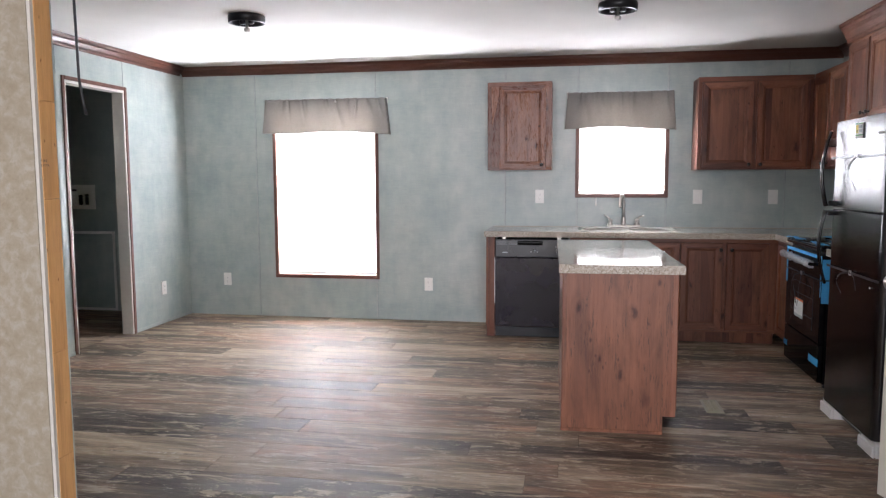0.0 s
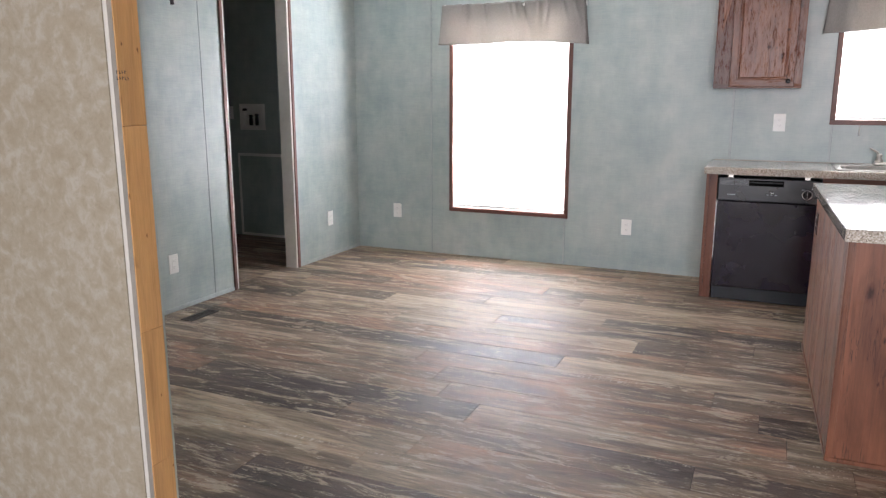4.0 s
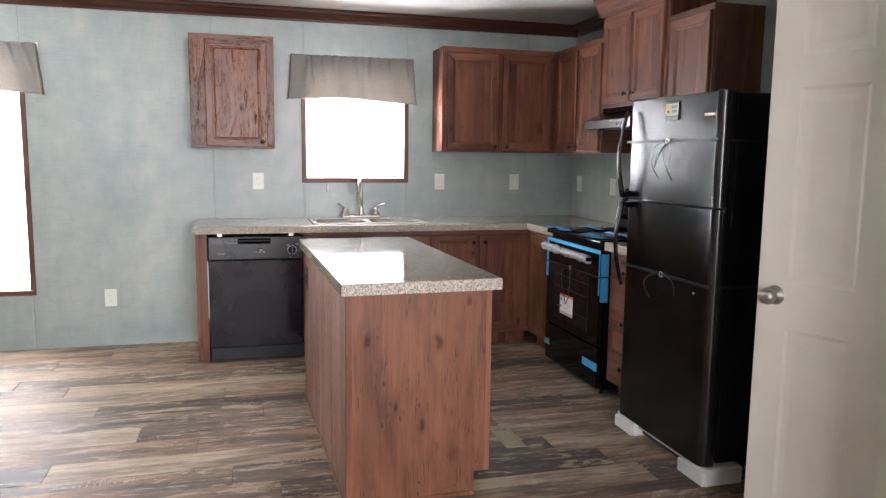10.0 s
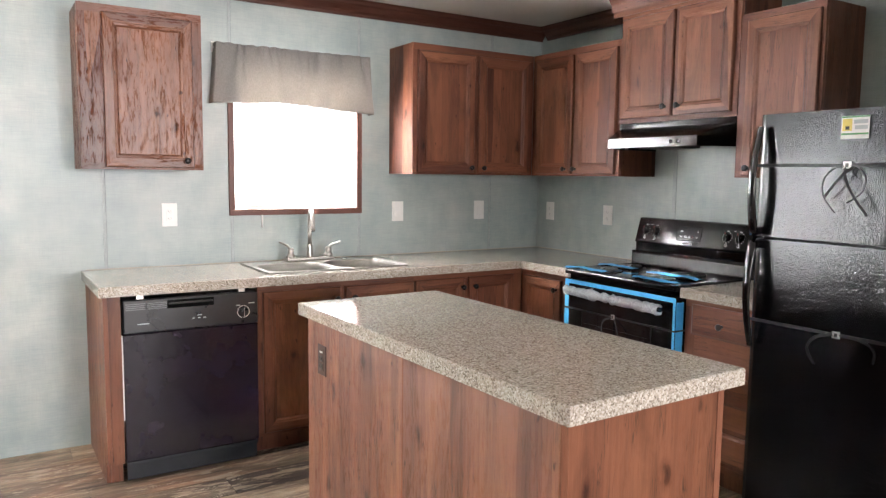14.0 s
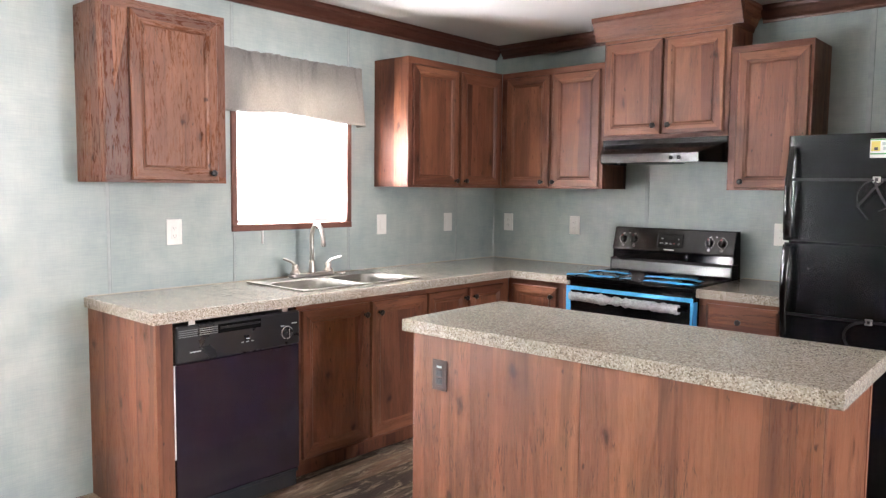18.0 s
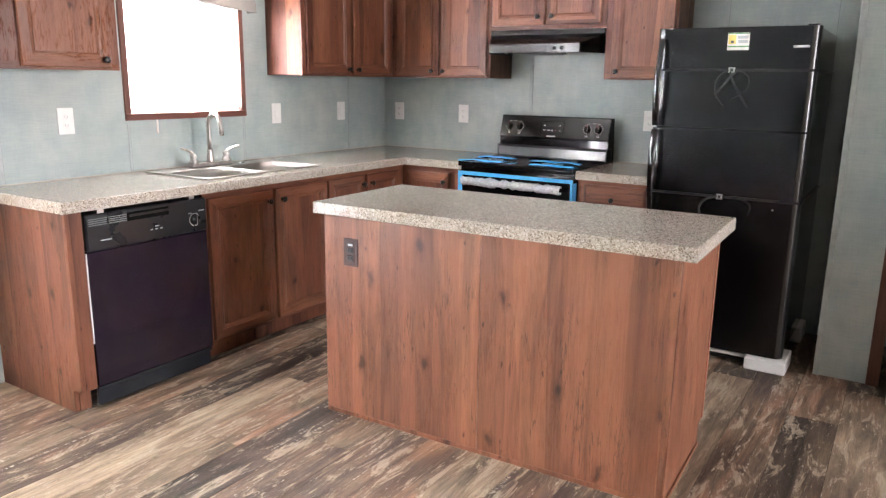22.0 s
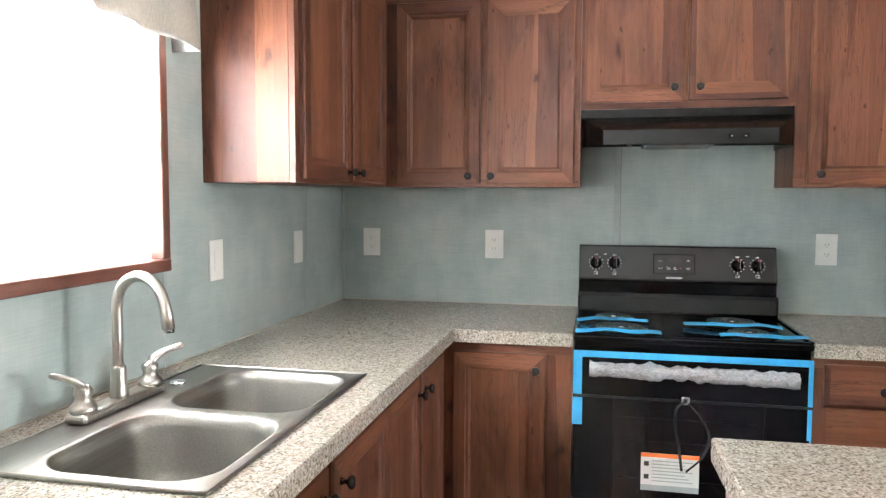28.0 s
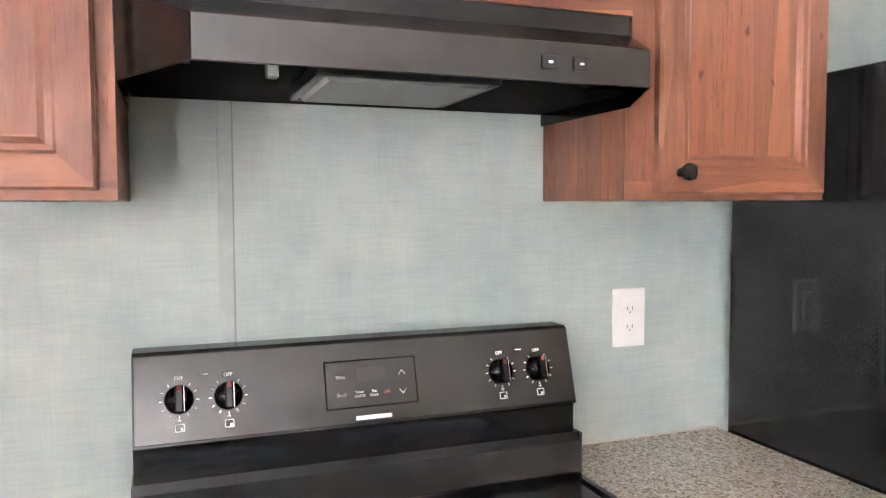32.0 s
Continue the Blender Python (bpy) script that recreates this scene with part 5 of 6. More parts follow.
dishwasher()


def fridge():
    f = thing("refrigerator", "black textured top-freezer refrigerator, strapped and raised on foam blocks", "refrigerator", pose(1.45, 4.102, 0, 0, 0, -90))
    w, z0, zs, z1 = 0.735, 0.078, 1.192, 1.672
    part("cabinet_body", boxes((0.004, w - 0.004, 0.078, 0.768, z0 + 0.01, z1 - 0.004), bevel=0.008, seg=2), BLACKG, f)
    part("gasket", boxes((0.012, w - 0.012, 0.066, 0.079, z0 + 0.02, z1 - 0.012)), BLACKS, f)
    outline = []
    for k in range(9):
        a = math.pi / 2 * k / 8
        outline.append((0.04 - 0.04 * math.sin(math.pi / 2 - a), 0.036 + 0.006 - 0.036 * math.sin(a)))
    mid = [(0.04 + (w - 0.08) * k / 12, 0.006 - 0.0008 * math.sin(math.pi * k / 12)) for k in range(1, 12)]
    right = [(w - x, y) for x, y in outline[::-1]]
    shape = [(0.0, 0.065)] + outline + mid + right + [(w, 0.065)]
    doors = []
    for nm, a, b in (("fridge_door", z0, zs - 0.005), ("freezer_door", zs + 0.005, z1)):
        bm = prism(bmesh.new(), shape, "z", a, b)
        bm.normal_update()
        for fc in bm.faces:
            fc.smooth = abs(fc.normal.z) < 0.5
            fc.material_index = 0 if fc.normal.y < -0.97 else 1
            if not fc.smooth:
                for e in fc.edges:
                    e.smooth = False
        doors.append(part(nm, bm, [BLACKT, FREDGE], f, "pebbled black door with glossy rounded edges"))
    part("hinge_cover", boxes((w - 0.06, w - 0.012, 0.025, 0.075, z1 + 0.0005, z1 + 0.008), bevel=0.003), BLACKS, f)
    for dr, a, b in ((doors[1], zs + 0.012, z1 - 0.05), (doors[0], 0.76, zs - 0.012)):
        pts, rs = [], []
        for k in range(15):
            t = k / 14
            top = t if dr is doors[1] else 1 - t
            out = 0.012 + 0.05 * math.sin(math.pi * min(1, 0.06 + 0.8 * (1 - top)))
            pts.append((0.034, -out, a + (b - a) * t))
            rs.append(0.019 - 0.006 * top)
        part("handle", tube(bmesh.new(), pts, rs, 12, flat=0.6), HANDLEB, dr, "glossy black bowed handle")
        part("handle_mount", boxes((0.022, 0.046, -0.02, 0.012, (a if dr is doors[1] else b - 0.03), (a + 0.03 if dr is doors[1] else b)), bevel=0.004), BLACKG, dr)
    for z in (1.474, 0.864):
        part("strap", boxes((0.0, w, -0.0035, -0.0018, z - 0.006, z + 0.006)), STRAP, f, "black packing strap")
        part("strap", boxes((w + 0.0005, w + 0.002, 0.03, 0.76, z - 0.006, z + 0.006)), STRAP, f)
        bk = part("buckle", boxes((0.355, 0.385, -0.008, -0.0042, z - 0.013, z + 0.013), bevel=0.002), BUCKLE, f, "wire strap buckle")
        part("buckle_slot", boxes((0.364, 0.376, -0.0086, -0.0081, z - 0.007, z + 0.007)), INK, bk)
    strap_end([(0.395, -0.010, 1.468), (0.37, -0.030, 1.44), (0.338, -0.034, 1.398), (0.305, -0.026, 1.358)], f, 0.0095)
    strap_end([(0.365, -0.010, 1.466), (0.385, -0.036, 1.425), (0.42, -0.042, 1.365), (0.462, -0.030, 1.3)], f, 0.0095)
    strap_end([(0.36, -0.010, 1.472), (0.33, -0.034, 1.455), (0.31, -0.046, 1.415), (0.315, -0.044, 1.36), (0.35, -0.030, 1.305)], f, 0.005)
    strap_end([(0.385, -0.010, 1.474), (0.425, -0.034, 1.466), (0.458, -0.046, 1.437), (0.455, -0.044, 1.39), (0.42, -0.036, 1.358), (0.388, -0.026, 1.342)], f, 0.0045)
    strap_end([(0.36, -0.012, 0.866), (0.312, -0.036, 0.85), (0.287, -0.042, 0.815), (0.288, -0.034, 0.78), (0.305, -0.022, 0.745)], f, 0.0105)
    strap_end([(0.385, -0.012, 0.866), (0.44, -0.026, 0.868), (0.5, -0.034, 0.856), (0.522, -0.034, 0.83), (0.514, -0.026, 0.79)], f, 0.0085)
    st = part("sticker", boxes((0.338, 0.436, -0.0022, -0.001, 1.566, 1.646)), PAPER, doors[1], "white, yellow and green paper sticker")
    part("sticker_print", boxes((0.342, 0.376, -0.0027, -0.0023, 1.594, 1.636)), YELLOW, st)
    part("sticker_print", boxes((0.353, 0.367, -0.0031, -0.0028, 1.598, 1.61)), INK, st)
    part("sticker_print", boxes((0.339, 0.435, -0.0027, -0.0023, 1.64, 1.645)), GREEN, st)
    part("sticker_print", boxes((0.382, 0.43, -0.0027, -0.0023, 1.618, 1.632)), PALEB, st)
    part("sticker_print", boxes((0.386, 0.43, -0.0027, -0.0023, 1.598, 1.612)), PALEB, st)
    part("sticker_print", boxes((0.339, 0.435, -0.0027, -0.0023, 1.58, 1.586)), GREEN, st)
    part("badge", boxes((0.628, 0.694, -0.0004, 0.006, 1.575, 1.585), bevel=0.001), PRINT, doors[1], "small pale badge")
    part("screw_cap", boxes((0.615, 0.622, -0.0012, 0.003, 0.817, 0.824)), PRINT, doors[0])
    for x0, x1 in ((-0.012, 0.165), (w - 0.17, w + 0.024)):
        part("foam_block", boxes((x0, x1, 0.015, 0.2, 0.0, 0.078), (x0, x1, 0.0, 0.014, 0.0, 0.062), bevel=0.006), FOAM, f, "white packing foam block")
        part("foam_block", boxes((x0, x1, 0.58, 0.765, 0.0, 0.0875), bevel=0.006), FOAM, f)
    part("base_rail", boxes((0.165, w - 0.17, 0.035, 0.05, 0.045, 0.062), bevel=0.003), FOAM, f, "white base strip")
    part("grille", boxes((0.17, w - 0.175, 0.06, 0.07, 0.015, 0.087)), BLACKS, f)
    return f


fridge()


def ribbon(parent, name, mat, x0, x1, y, w, z, seed, label=""):
    """A wrinkled strip of tape lying across a burner."""
    rnd = random.Random(seed)
    bm, n = bmesh.new(), 18
    p = [rnd.uniform(0, 6) for _ in range(4)]
    rows = []
    for i in range(n + 1):
        t = i / n
        x = x0 + (x1 - x0) * t
        yy = y + 0.004 * math.sin(5 * t + p[0]) + 0.002 * math.sin(17 * t + p[1])
        zz = z + 0.004 * math.sin(math.pi * t) + 0.0016 * math.sin(13 * t + p[2])
        ww = w * (0.9 + 0.14 * math.sin(7 * t + p[3]))
        rows.append([bm.verts.new((x, yy + ww * (k / 4 - 0.5), zz + 0.0022 * math.sin(9 * t + 2.2 * k + p[1]) - (0.004 if k in (0, 4) else 0))) for k in range(5)])
    for a, b in zip(rows, rows[1:]):
        for k in range(4):
            bm.faces.new((a[k], b[k], b[k + 1], a[k + 1]))
    ob = part(name, bm, mat, parent, label)
    so = ob.modifiers.new("thickness", "SOLIDIFY")
    so.thickness = 0.0006
    return ob


def kitchen_range():
    r = thing("electric_range", "black electric coil range with blue tape and packing still on", "range", pose(1.57, 5.322, 0, 0, 0, -90))
    w = 0.764
    part("side_body", boxes((0.001, w - 0.001, 0.03, 0.62, 0.03, 0.893)), BLACKG, r)
    for x in (0.03, w - 0.06):
        for y in (0.06, 0.55):
            part("levelling_leg", lathe(bmesh.new(), [(0.016, 0), (0.016, 0.012), (0.008, 0.014), (0.008, 0.06)], pose(x + 0.015, y, 0), n=10), BLACKS, r)
    part("cooktop", boxes((0.0, w, -0.012, 0.525, 0.894, 0.918), bevel=0.006, seg=2), BLACKG, r)
    bm = boxes((0.0, 0.014, -0.008, 0.505, 0.9182, 0.924), (w - 0.014, w, -0.008, 0.505, 0.9182, 0.924), (0.0, w, -0.008, 0.008, 0.9182, 0.9225), bevel=0.002)
    part("cooktop_rim", bm, BLACKG, r)
    bm = bmesh.new()
    prism(bm, [(0.508, 0.918), (0.508, 0.985), (0.516, 1.0), (0.535, 1.0), (0.535, 1.045), (0.525, 1.052), (0.565, 1.186), (0.575, 1.19), (0.62, 1.19), (0.645, 0.9), (0.645, 0.8), (0.6, 0.8), (0.6, 0.918)], "x", 0.0, w)
    part("backguard", bm, BLACKG, r)
    part("ledge_face", prism(bmesh.new(), [(0.5, 0.93), (0.5055, 0.986), (0.5075, 0.986), (0.5075, 0.93)], "x", 0.006, w - 0.006), HOODF, r, "satin charcoal ledge face")
    part("ledge_lip", tube(bmesh.new(), [(0.002, 0.503, 0.9245), (w - 0.002, 0.503, 0.9245)], 0.0042, 8), HANDLEB, r)
    for x0, x1 in ((-0.0025, -0.0003), (w + 0.0003, w + 0.0025)):
        part("ledge_cap", boxes((x0, x1, 0.506, 0.60, 0.92, 1.0), bevel=0.0008), BLACKS, r)
    ta = math.degrees(math.atan2(0.04, 0.134))
    def on_panel(x, z, off=0.0):
        y = 0.525 + (z - 1.052) / 0.134 * 0.04
        return pose(x, y, z, 90 - ta, 0, 0) @ pose(0, 0, off)
    cp = part("control_panel", boxes((-w / 2 + 0.002, w / 2 - 0.002, -0.067, 0.068, 0.0, 0.0025), bevel=0.001), CHAR, r, "charcoal control panel", on_panel(w / 2, 1.12, 0.0003))
    def knob(x):
        k = part("knob", lathe(bmesh.new(), [(0.022, 0), (0.022, 0.004), (0.017, 0.006), (0.0165, 0.01), (0.001, 0.0105)], n=24), BLACKG, r, "black control knob", on_panel(x, 1.118, 0.003))
        part("knob_grip", boxes((-0.0065, 0.0065, -0.021, 0.021, 0.0105, 0.024), bevel=0.0025), BLACKG, k)
        part("knob_edge", boxes((0.0066, 0.0074, -0.019, 0.019, 0.011, 0.0225)), CHROME, k)
        part("knob_mark", boxes((-0.003, 0.003, 0.012, 0.02, 0.0241, 0.0245)), REDP, k)
        for q in range(11):
            a = radians(125 + 29 * q)
            part("tick", boxes((-0.0008, 0.0008, -0.0022, 0.0022, 0.0, 0.0004)), PRINT, k, "", Matrix.Translation((0.0275 * math.cos(a), 0.0275 * math.sin(a), 0.0)) @ pose(0, 0, 0, 0, 0, math.degrees(a) - 90))
        letters("OFF", 0.008, PRINT, k, pose(0, 0.033, 0.0002))
        letters("Hi", 0.006, PRINT, k, pose(0, -0.032, 0.0002))
        fr = boxes((-0.007, 0.007, -0.049, -0.048, 0, 0.0004), (-0.007, 0.007, -0.038, -0.037, 0, 0.0004), (-0.007, -0.006, -0.048, -0.038, 0, 0.0004), (0.006, 0.007, -0.048, -0.038, 0, 0.0004))
        box(fr, 0.001, 0.005, -0.047, -0.043, 0, 0.0004)
        part("burner_symbol", fr, PRINT, k)
    for x in (0.068, 0.142, 0.617, 0.692):
        knob(x)
    dm = on_panel(0.376, 1.118, 0.003)
    d = part("clock_panel", boxes((-0.079, 0.079, -0.039, 0.04, 0, 0.0006)), CHAR, r, "clock and oven control pad", dm)
    bm = boxes((-0.08, 0.08, 0.0385, 0.0405, 0, 0.0012), (-0.08, 0.08, -0.0395, -0.0375, 0, 0.0012), (-0.08, -0.078, -0.0374, 0.0384, 0, 0.0012), (0.078, 0.08, -0.0374, 0.0384, 0, 0.0012))
    part("outline", bm, HOLE, d)
    for x in (-0.271, 0.28):
        part("print_mark", boxes((x - 0.006, x + 0.006, 0.036, 0.0375, 0, 0.0005)), PRINT, d)
    part("display", boxes((-0.026, 0.026, 0.004, 0.026, 0.0007, 0.0012)), OVENG, d)
    letters("Bake", 0.0085, PRINT, d, pose(-0.053, 0.013, 0.001))
    letters("Broil", 0.0085, PRINT, d, pose(-0.053, -0.017, 0.001))
    letters("Timer\nOn/Off", 0.0065, PRINT, d, pose(-0.022, -0.017, 0.001))
    letters("Set\nClock", 0.0065, PRINT, d, pose(0.003, -0.017, 0.001))
    letters("OFF", 0.007, REDP, d, pose(0.026, -0.017, 0.001))
    for s in (1, -1):
        bm = bmesh.new()
        zc = 0.014 if s > 0 else -0.018
        for sx in (-1, 1):
            tube(bm, [(0.054, zc + s * 0.004, 0.0012), (0.054 + sx * 0.006, zc - s * 0.004, 0.0012)], 0.0007, 4)
        part("arrow", bm, PRINT, d)
    part("badge_bar", boxes((-0.031, 0.031, -0.0035, 0.0035, 0, 0.0006)), PRINT, r, "pale maker's badge", on_panel(0.376, 1.064, 0.003))
    # burners
    for x, y, rad in ((0.14, 0.345, 0.078), (0.16, 0.112, 0.098), (0.565, 0.32, 0.098), (0.585, 0.1, 0.078)):
        b = part("burner", lathe(bmesh.new(), [(rad + 0.012, 0.0), (rad + 0.012, 0.003), (rad + 0.004, 0.004), (rad - 0.004, 0.001), (rad * 0.5, -0.003 + 0.0035), (0.01, 0.0006)], n=36), BOWLM, r, "coil burner in a dark drip bowl", pose(x, y, 0.9184))
        pts = []
        turns = 4 if rad < 0.09 else 5
        for k in range(turns * 22):
            a = 2 * math.pi * k / 22
            rr = 0.018 + (rad - 0.024) * k / (turns * 22)
            pts.append((rr * math.cos(a), rr * math.sin(a), 0.011))
        part("coil", tube(bmesh.new(), pts, 0.0052, 6, flat=0.75), COIL, b)
        part("medallion", lathe(bmesh.new(), [(0.013, 0.004), (0.013, 0.0155), (0.01, 0.017), (0.001, 0.0172)], n=16), CHROME, b)
    for k, (x0, x1, y) in enumerate(((0.004, 0.262, 0.255), (0.006, 0.29, 0.012), (0.385, 0.715, 0.222), (0.478, 0.75, 0.02))):
        ribbon(r, "tape_strip", TAPE, x0, x1, y, 0.054, 0.934, k + 5, "crumpled blue tape")
    # oven door and drawer
    bm = boxes((0.004, w - 0.004, -0.004, 0.028, 0.29, 0.868), bevel=0.005)
    od = part("oven_door", bm, BLACKG, r, "glossy black oven door")
    part("door_glass", boxes((0.14, 0.62, -0.0058, -0.0042, 0.35, 0.70)), OVENG, od, "dark oven window")
    part("glass_border", boxes((0.136, 0.139, -0.0052, -0.0041, 0.346, 0.704)), BLACKS, od)
    part("glass_border", boxes((0.621, 0.624, -0.0052, -0.0041, 0.346, 0.704)), BLACKS, od)
    for z in (0.43, 0.56, 0.64):
        part("rack_line", boxes((0.16, 0.6, -0.0063, -0.0059, z, z + 0.002)), BLACKS, od)
    part("handle", tube(bmesh.new(), [(0.05, -0.052, 0.806), (w - 0.05, -0.052, 0.806)], 0.012, 12), BLACKG, od)
    for x in (0.06, w - 0.06):
        part("handle_post", boxes((x - 0.012, x + 0.012, -0.05, -0.003, 0.796, 0.816), bevel=0.003), BLACKG, od)
    bm, rings, n = bmesh.new(), [], 14
    rnd = random.Random(4)
    for k in range(61):
        t = k / 60
        x = 0.055 + 0.655 * t
        base = 0.0235 + 0.011 * noise.noise(Vector((x * 14, 0, 3))) - (0.009 if abs(t - 0.5) < 0.03 else 0)
        rings.append([bm.verts.new((x, -0.052 + (base + 0.0105 * noise.noise(Vector((x * 34, j * 2.3, 0)))) * 0.85 * math.cos(2 * math.pi * j / n),
                                    0.812 - 0.006 * t + 0.006 * noise.noise(Vector((x * 5, 2, 2))) + (base + 0.0105 * noise.noise(Vector((x * 34, j * 2.3, 7)))) * 1.05 * math.sin(2 * math.pi * j / n))) for j in range(n)])
    for a, b in zip(rings, rings[1:]):
        for j in range(n):
            bm.faces.new((a[j], a[(j + 1) % n], b[(j + 1) % n], b[j])).smooth = True
    part("handle_wrap", bm, WRAP, od, "milky crumpled plastic wrap")
    part("storage_drawer", boxes((0.004, w - 0.004, -0.002, 0.028, 0.04, 0.282), bevel=0.005), BLACKG, r)
    part("strap", boxes((-0.001, w + 0.001, -0.0085, -0.007, 0.703, 0.712)), STRAP, r, "black packing strap")
    part("strap", boxes((w + 0.0003, w + 0.0015, -0.0085, 0.6, 0.703, 0.712)), STRAP, r)
    bk = part("buckle", boxes((0.358, 0.384, -0.013, -0.0087, 0.696, 0.722), bevel=0.002), BUCKLE, r, "wire strap buckle")
    part("buckle_slot", boxes((0.365, 0.377, -0.0136, -0.0131, 0.702, 0.716)), INK, bk)
    strap_end([(0.365, -0.015, 0.705), (0.34, -0.045, 0.69), (0.335, -0.05, 0.64), (0.35, -0.04, 0.56), (0.362, -0.03, 0.475)], r, 0.009)
    strap_end([(0.38, -0.012, 0.703), (0.42, -0.03, 0.66), (0.445, -0.045, 0.60), (0.425, -0.04, 0.53), (0.375, -0.035, 0.475)], r, 0.007)
    lb = part("notice", boxes((0.232, 0.421, -0.0064, -0.0058, 0.392, 0.522)), PAPER, od, "white notice sheet with an orange band")
    part("notice_band", boxes((0.232, 0.421, -0.0068, -0.0065, 0.508, 0.522)), ORANGE, lb)
    part("notice_foot", boxes((0.232, 0.421, -0.0068, -0.0065, 0.392, 0.412)), PALEB, lb)
    for k in range(7):
        part("text_bar", boxes((0.268, 0.40 - 0.012 * (k % 3), -0.0068, -0.0065, 0.425 + 0.0115 * k, 0.4285 + 0.0115 * k)), PALEB, lb)
    for z in (0.44, 0.485):
        part("pictogram", boxes((0.242, 0.258, -0.0068, -0.0065, z - 0.008, z + 0.008)), INK, lb)
    for rows in ((0.0, w, 0.842, 0.864), (0.0, 0.03, 0.712, 0.842), (-0.001, 0.032, 0.605, 0.70), (w - 0.014, w, 0.60, 0.842), (0.575, w, 0.145, 0.192), (0.0, 0.075, 0.135, 0.172)):
        part("tape", boxes((rows[0], rows[1], -0.0062 if rows[2] > 0.3 else -0.0044, -0.0046 if rows[2] > 0.3 else -0.0025, rows[2], rows[3])), TAPE, r, "blue tape")
    part("tape", boxes((w + 0.0003, w + 0.0012, 0.0, 0.05, 0.56, 0.842)), TAPE, r)
    return r


kitchen_range()


def hood():
    h = thing("range_hood", "black under-cabinet range hood with two rocker switches", "range hood", pose(FE - 0.002, 5.320, 0, 0, 0, -90))
    w, t = 0.762, 0.085
    yb = XE - FE + 0.001
    def quad(bm, *p):
        return bm.faces.new([bm.verts.new(q) for q in p])
    part("top_band", boxes((0.0, w, 0.0, yb, 1.69, 1.721), bevel=0.001), HOODB, h)
    bm = bmesh.new()
    P = {"a": (0, 0, 1.69), "b": (w, 0, 1.69), "c": (t, -0.17, 1.628), "d": (w - t, -0.17, 1.628), "e": (t, -0.17, 1.577), "f": (w - t, -0.17, 1.577), "g": (0, 0, 1.577), "h": (w, 0, 1.577)}
    quad(bm, P["a"], P["b"], P["d"], P["c"])
    quad(bm, P["a"], P["c"], P["e"], P["g"])
    quad(bm, P["b"], P["h"], P["f"], P["d"])
    for x in (0, w):
        quad(bm, (x, 0, 1.69), (x, 0, 1.577), (x, yb, 1.577), (x, yb, 1.69))
    ob = part("canopy", bm, HOODB, h)
    so = ob.modifiers.new("thickness", "SOLIDIFY")
    so.thickness, so.offset = 0.002, 0.0
    part("front_panel", boxes((t, w - t, -0.1725, -0.1685, 1.577, 1.629), bevel=0.001), HOODF, h, "satin dark front panel")
    # flat sheet closing the underside; the shade up inside is its near-black colour
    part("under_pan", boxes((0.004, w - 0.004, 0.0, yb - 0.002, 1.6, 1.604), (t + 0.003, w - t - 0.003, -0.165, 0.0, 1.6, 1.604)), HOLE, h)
    bm = boxes((0.245, 0.465, -0.112, 0.092, 1.574, 1.599), bevel=0.005)
    part("light_lens", bm, LENS, h, "frosted grey light cover")
    part("lens_frame", boxes((0.232, 0.478, -0.124, -0.1125, 1.577, 1.599), (0.232, 0.478, 0.0925, 0.104, 1.577, 1.599), (0.232, 0.2445, -0.1125, 0.0925, 1.577, 1.599), (0.4655, 0.478, -0.1125, 0.0925, 1.577, 1.599), bevel=0.002), BLACKS, h)
    part("filter_clip", boxes((0.17, 0.185, -0.13, -0.115, 1.57, 1.6), bevel=0.002), LENS, h)
    for x in (0.522, 0.568):
        sw = part("switch", boxes((x - 0.011, x + 0.011, -0.176, -0.1728, 1.593, 1.611), bevel=0.001), BLACKS, h, "small rocker switch")
        part("switch_mark", boxes((x - 0.003, x + 0.003, -0.1766, -0.1761, 1.6005, 1.6035)), PRINT, sw)
    return h


hood()


# wall plates ------------------------------------------------------------------
def wall_plate(x, z, wall, kind, label):
    """wall: N, E or W."""
    m = {"N": pose(x, NB, z), "E": pose(XE, x, z, 0, 0, -90), "W": pose(XW, x, z, 0, 0, 90)}[wall]
    o = thing("wall_outlet" if kind == "outlet" else "light_switch", label, "outlet" if kind == "outlet" else "switch", m, "wall plates")
    part("plate", boxes((-0.04, 0.04, -0.006, -0.0003, -0.0625, 0.0625), bevel=0.002, seg=2), WHITE, o)
    if kind == "outlet":
        part("insert", boxes((-0.0168, 0.0168, -0.0075, -0.0058, -0.0335, 0.0335), bevel=0.0008), WHITE, o)
        for s in (-0.019, 0.019):
            k = part("socket", boxes((-0.0145, 0.0145, -0.0085, -0.0076, s - 0.0125, s + 0.0125), bevel=0.0004), WHITE, o)
            part("slot", boxes((-0.0075, -0.0055, -0.0089, -0.0086, s - 0.003, s + 0.005), (0.0055, 0.0075, -0.0089, -0.0086, s - 0.003, s + 0.005), (-0.0017, 0.0017, -0.0089, -0.0086, s - 0.009, s - 0.006)), SLOTG, k)
    elif kind == "switch":
        part("rocker", boxes((-0.0168, 0.0168, -0.009, -0.0058, -0.0335, 0.0335), bevel=0.002), WHITE, o)
    part("screw", lathe(bmesh.new(), [(0.003, 0), (0.003, 0.001), (0.0005, 0.0013)], pose(0, -0.006, 0.0, 90), n=8), WHITE, o)
    return o


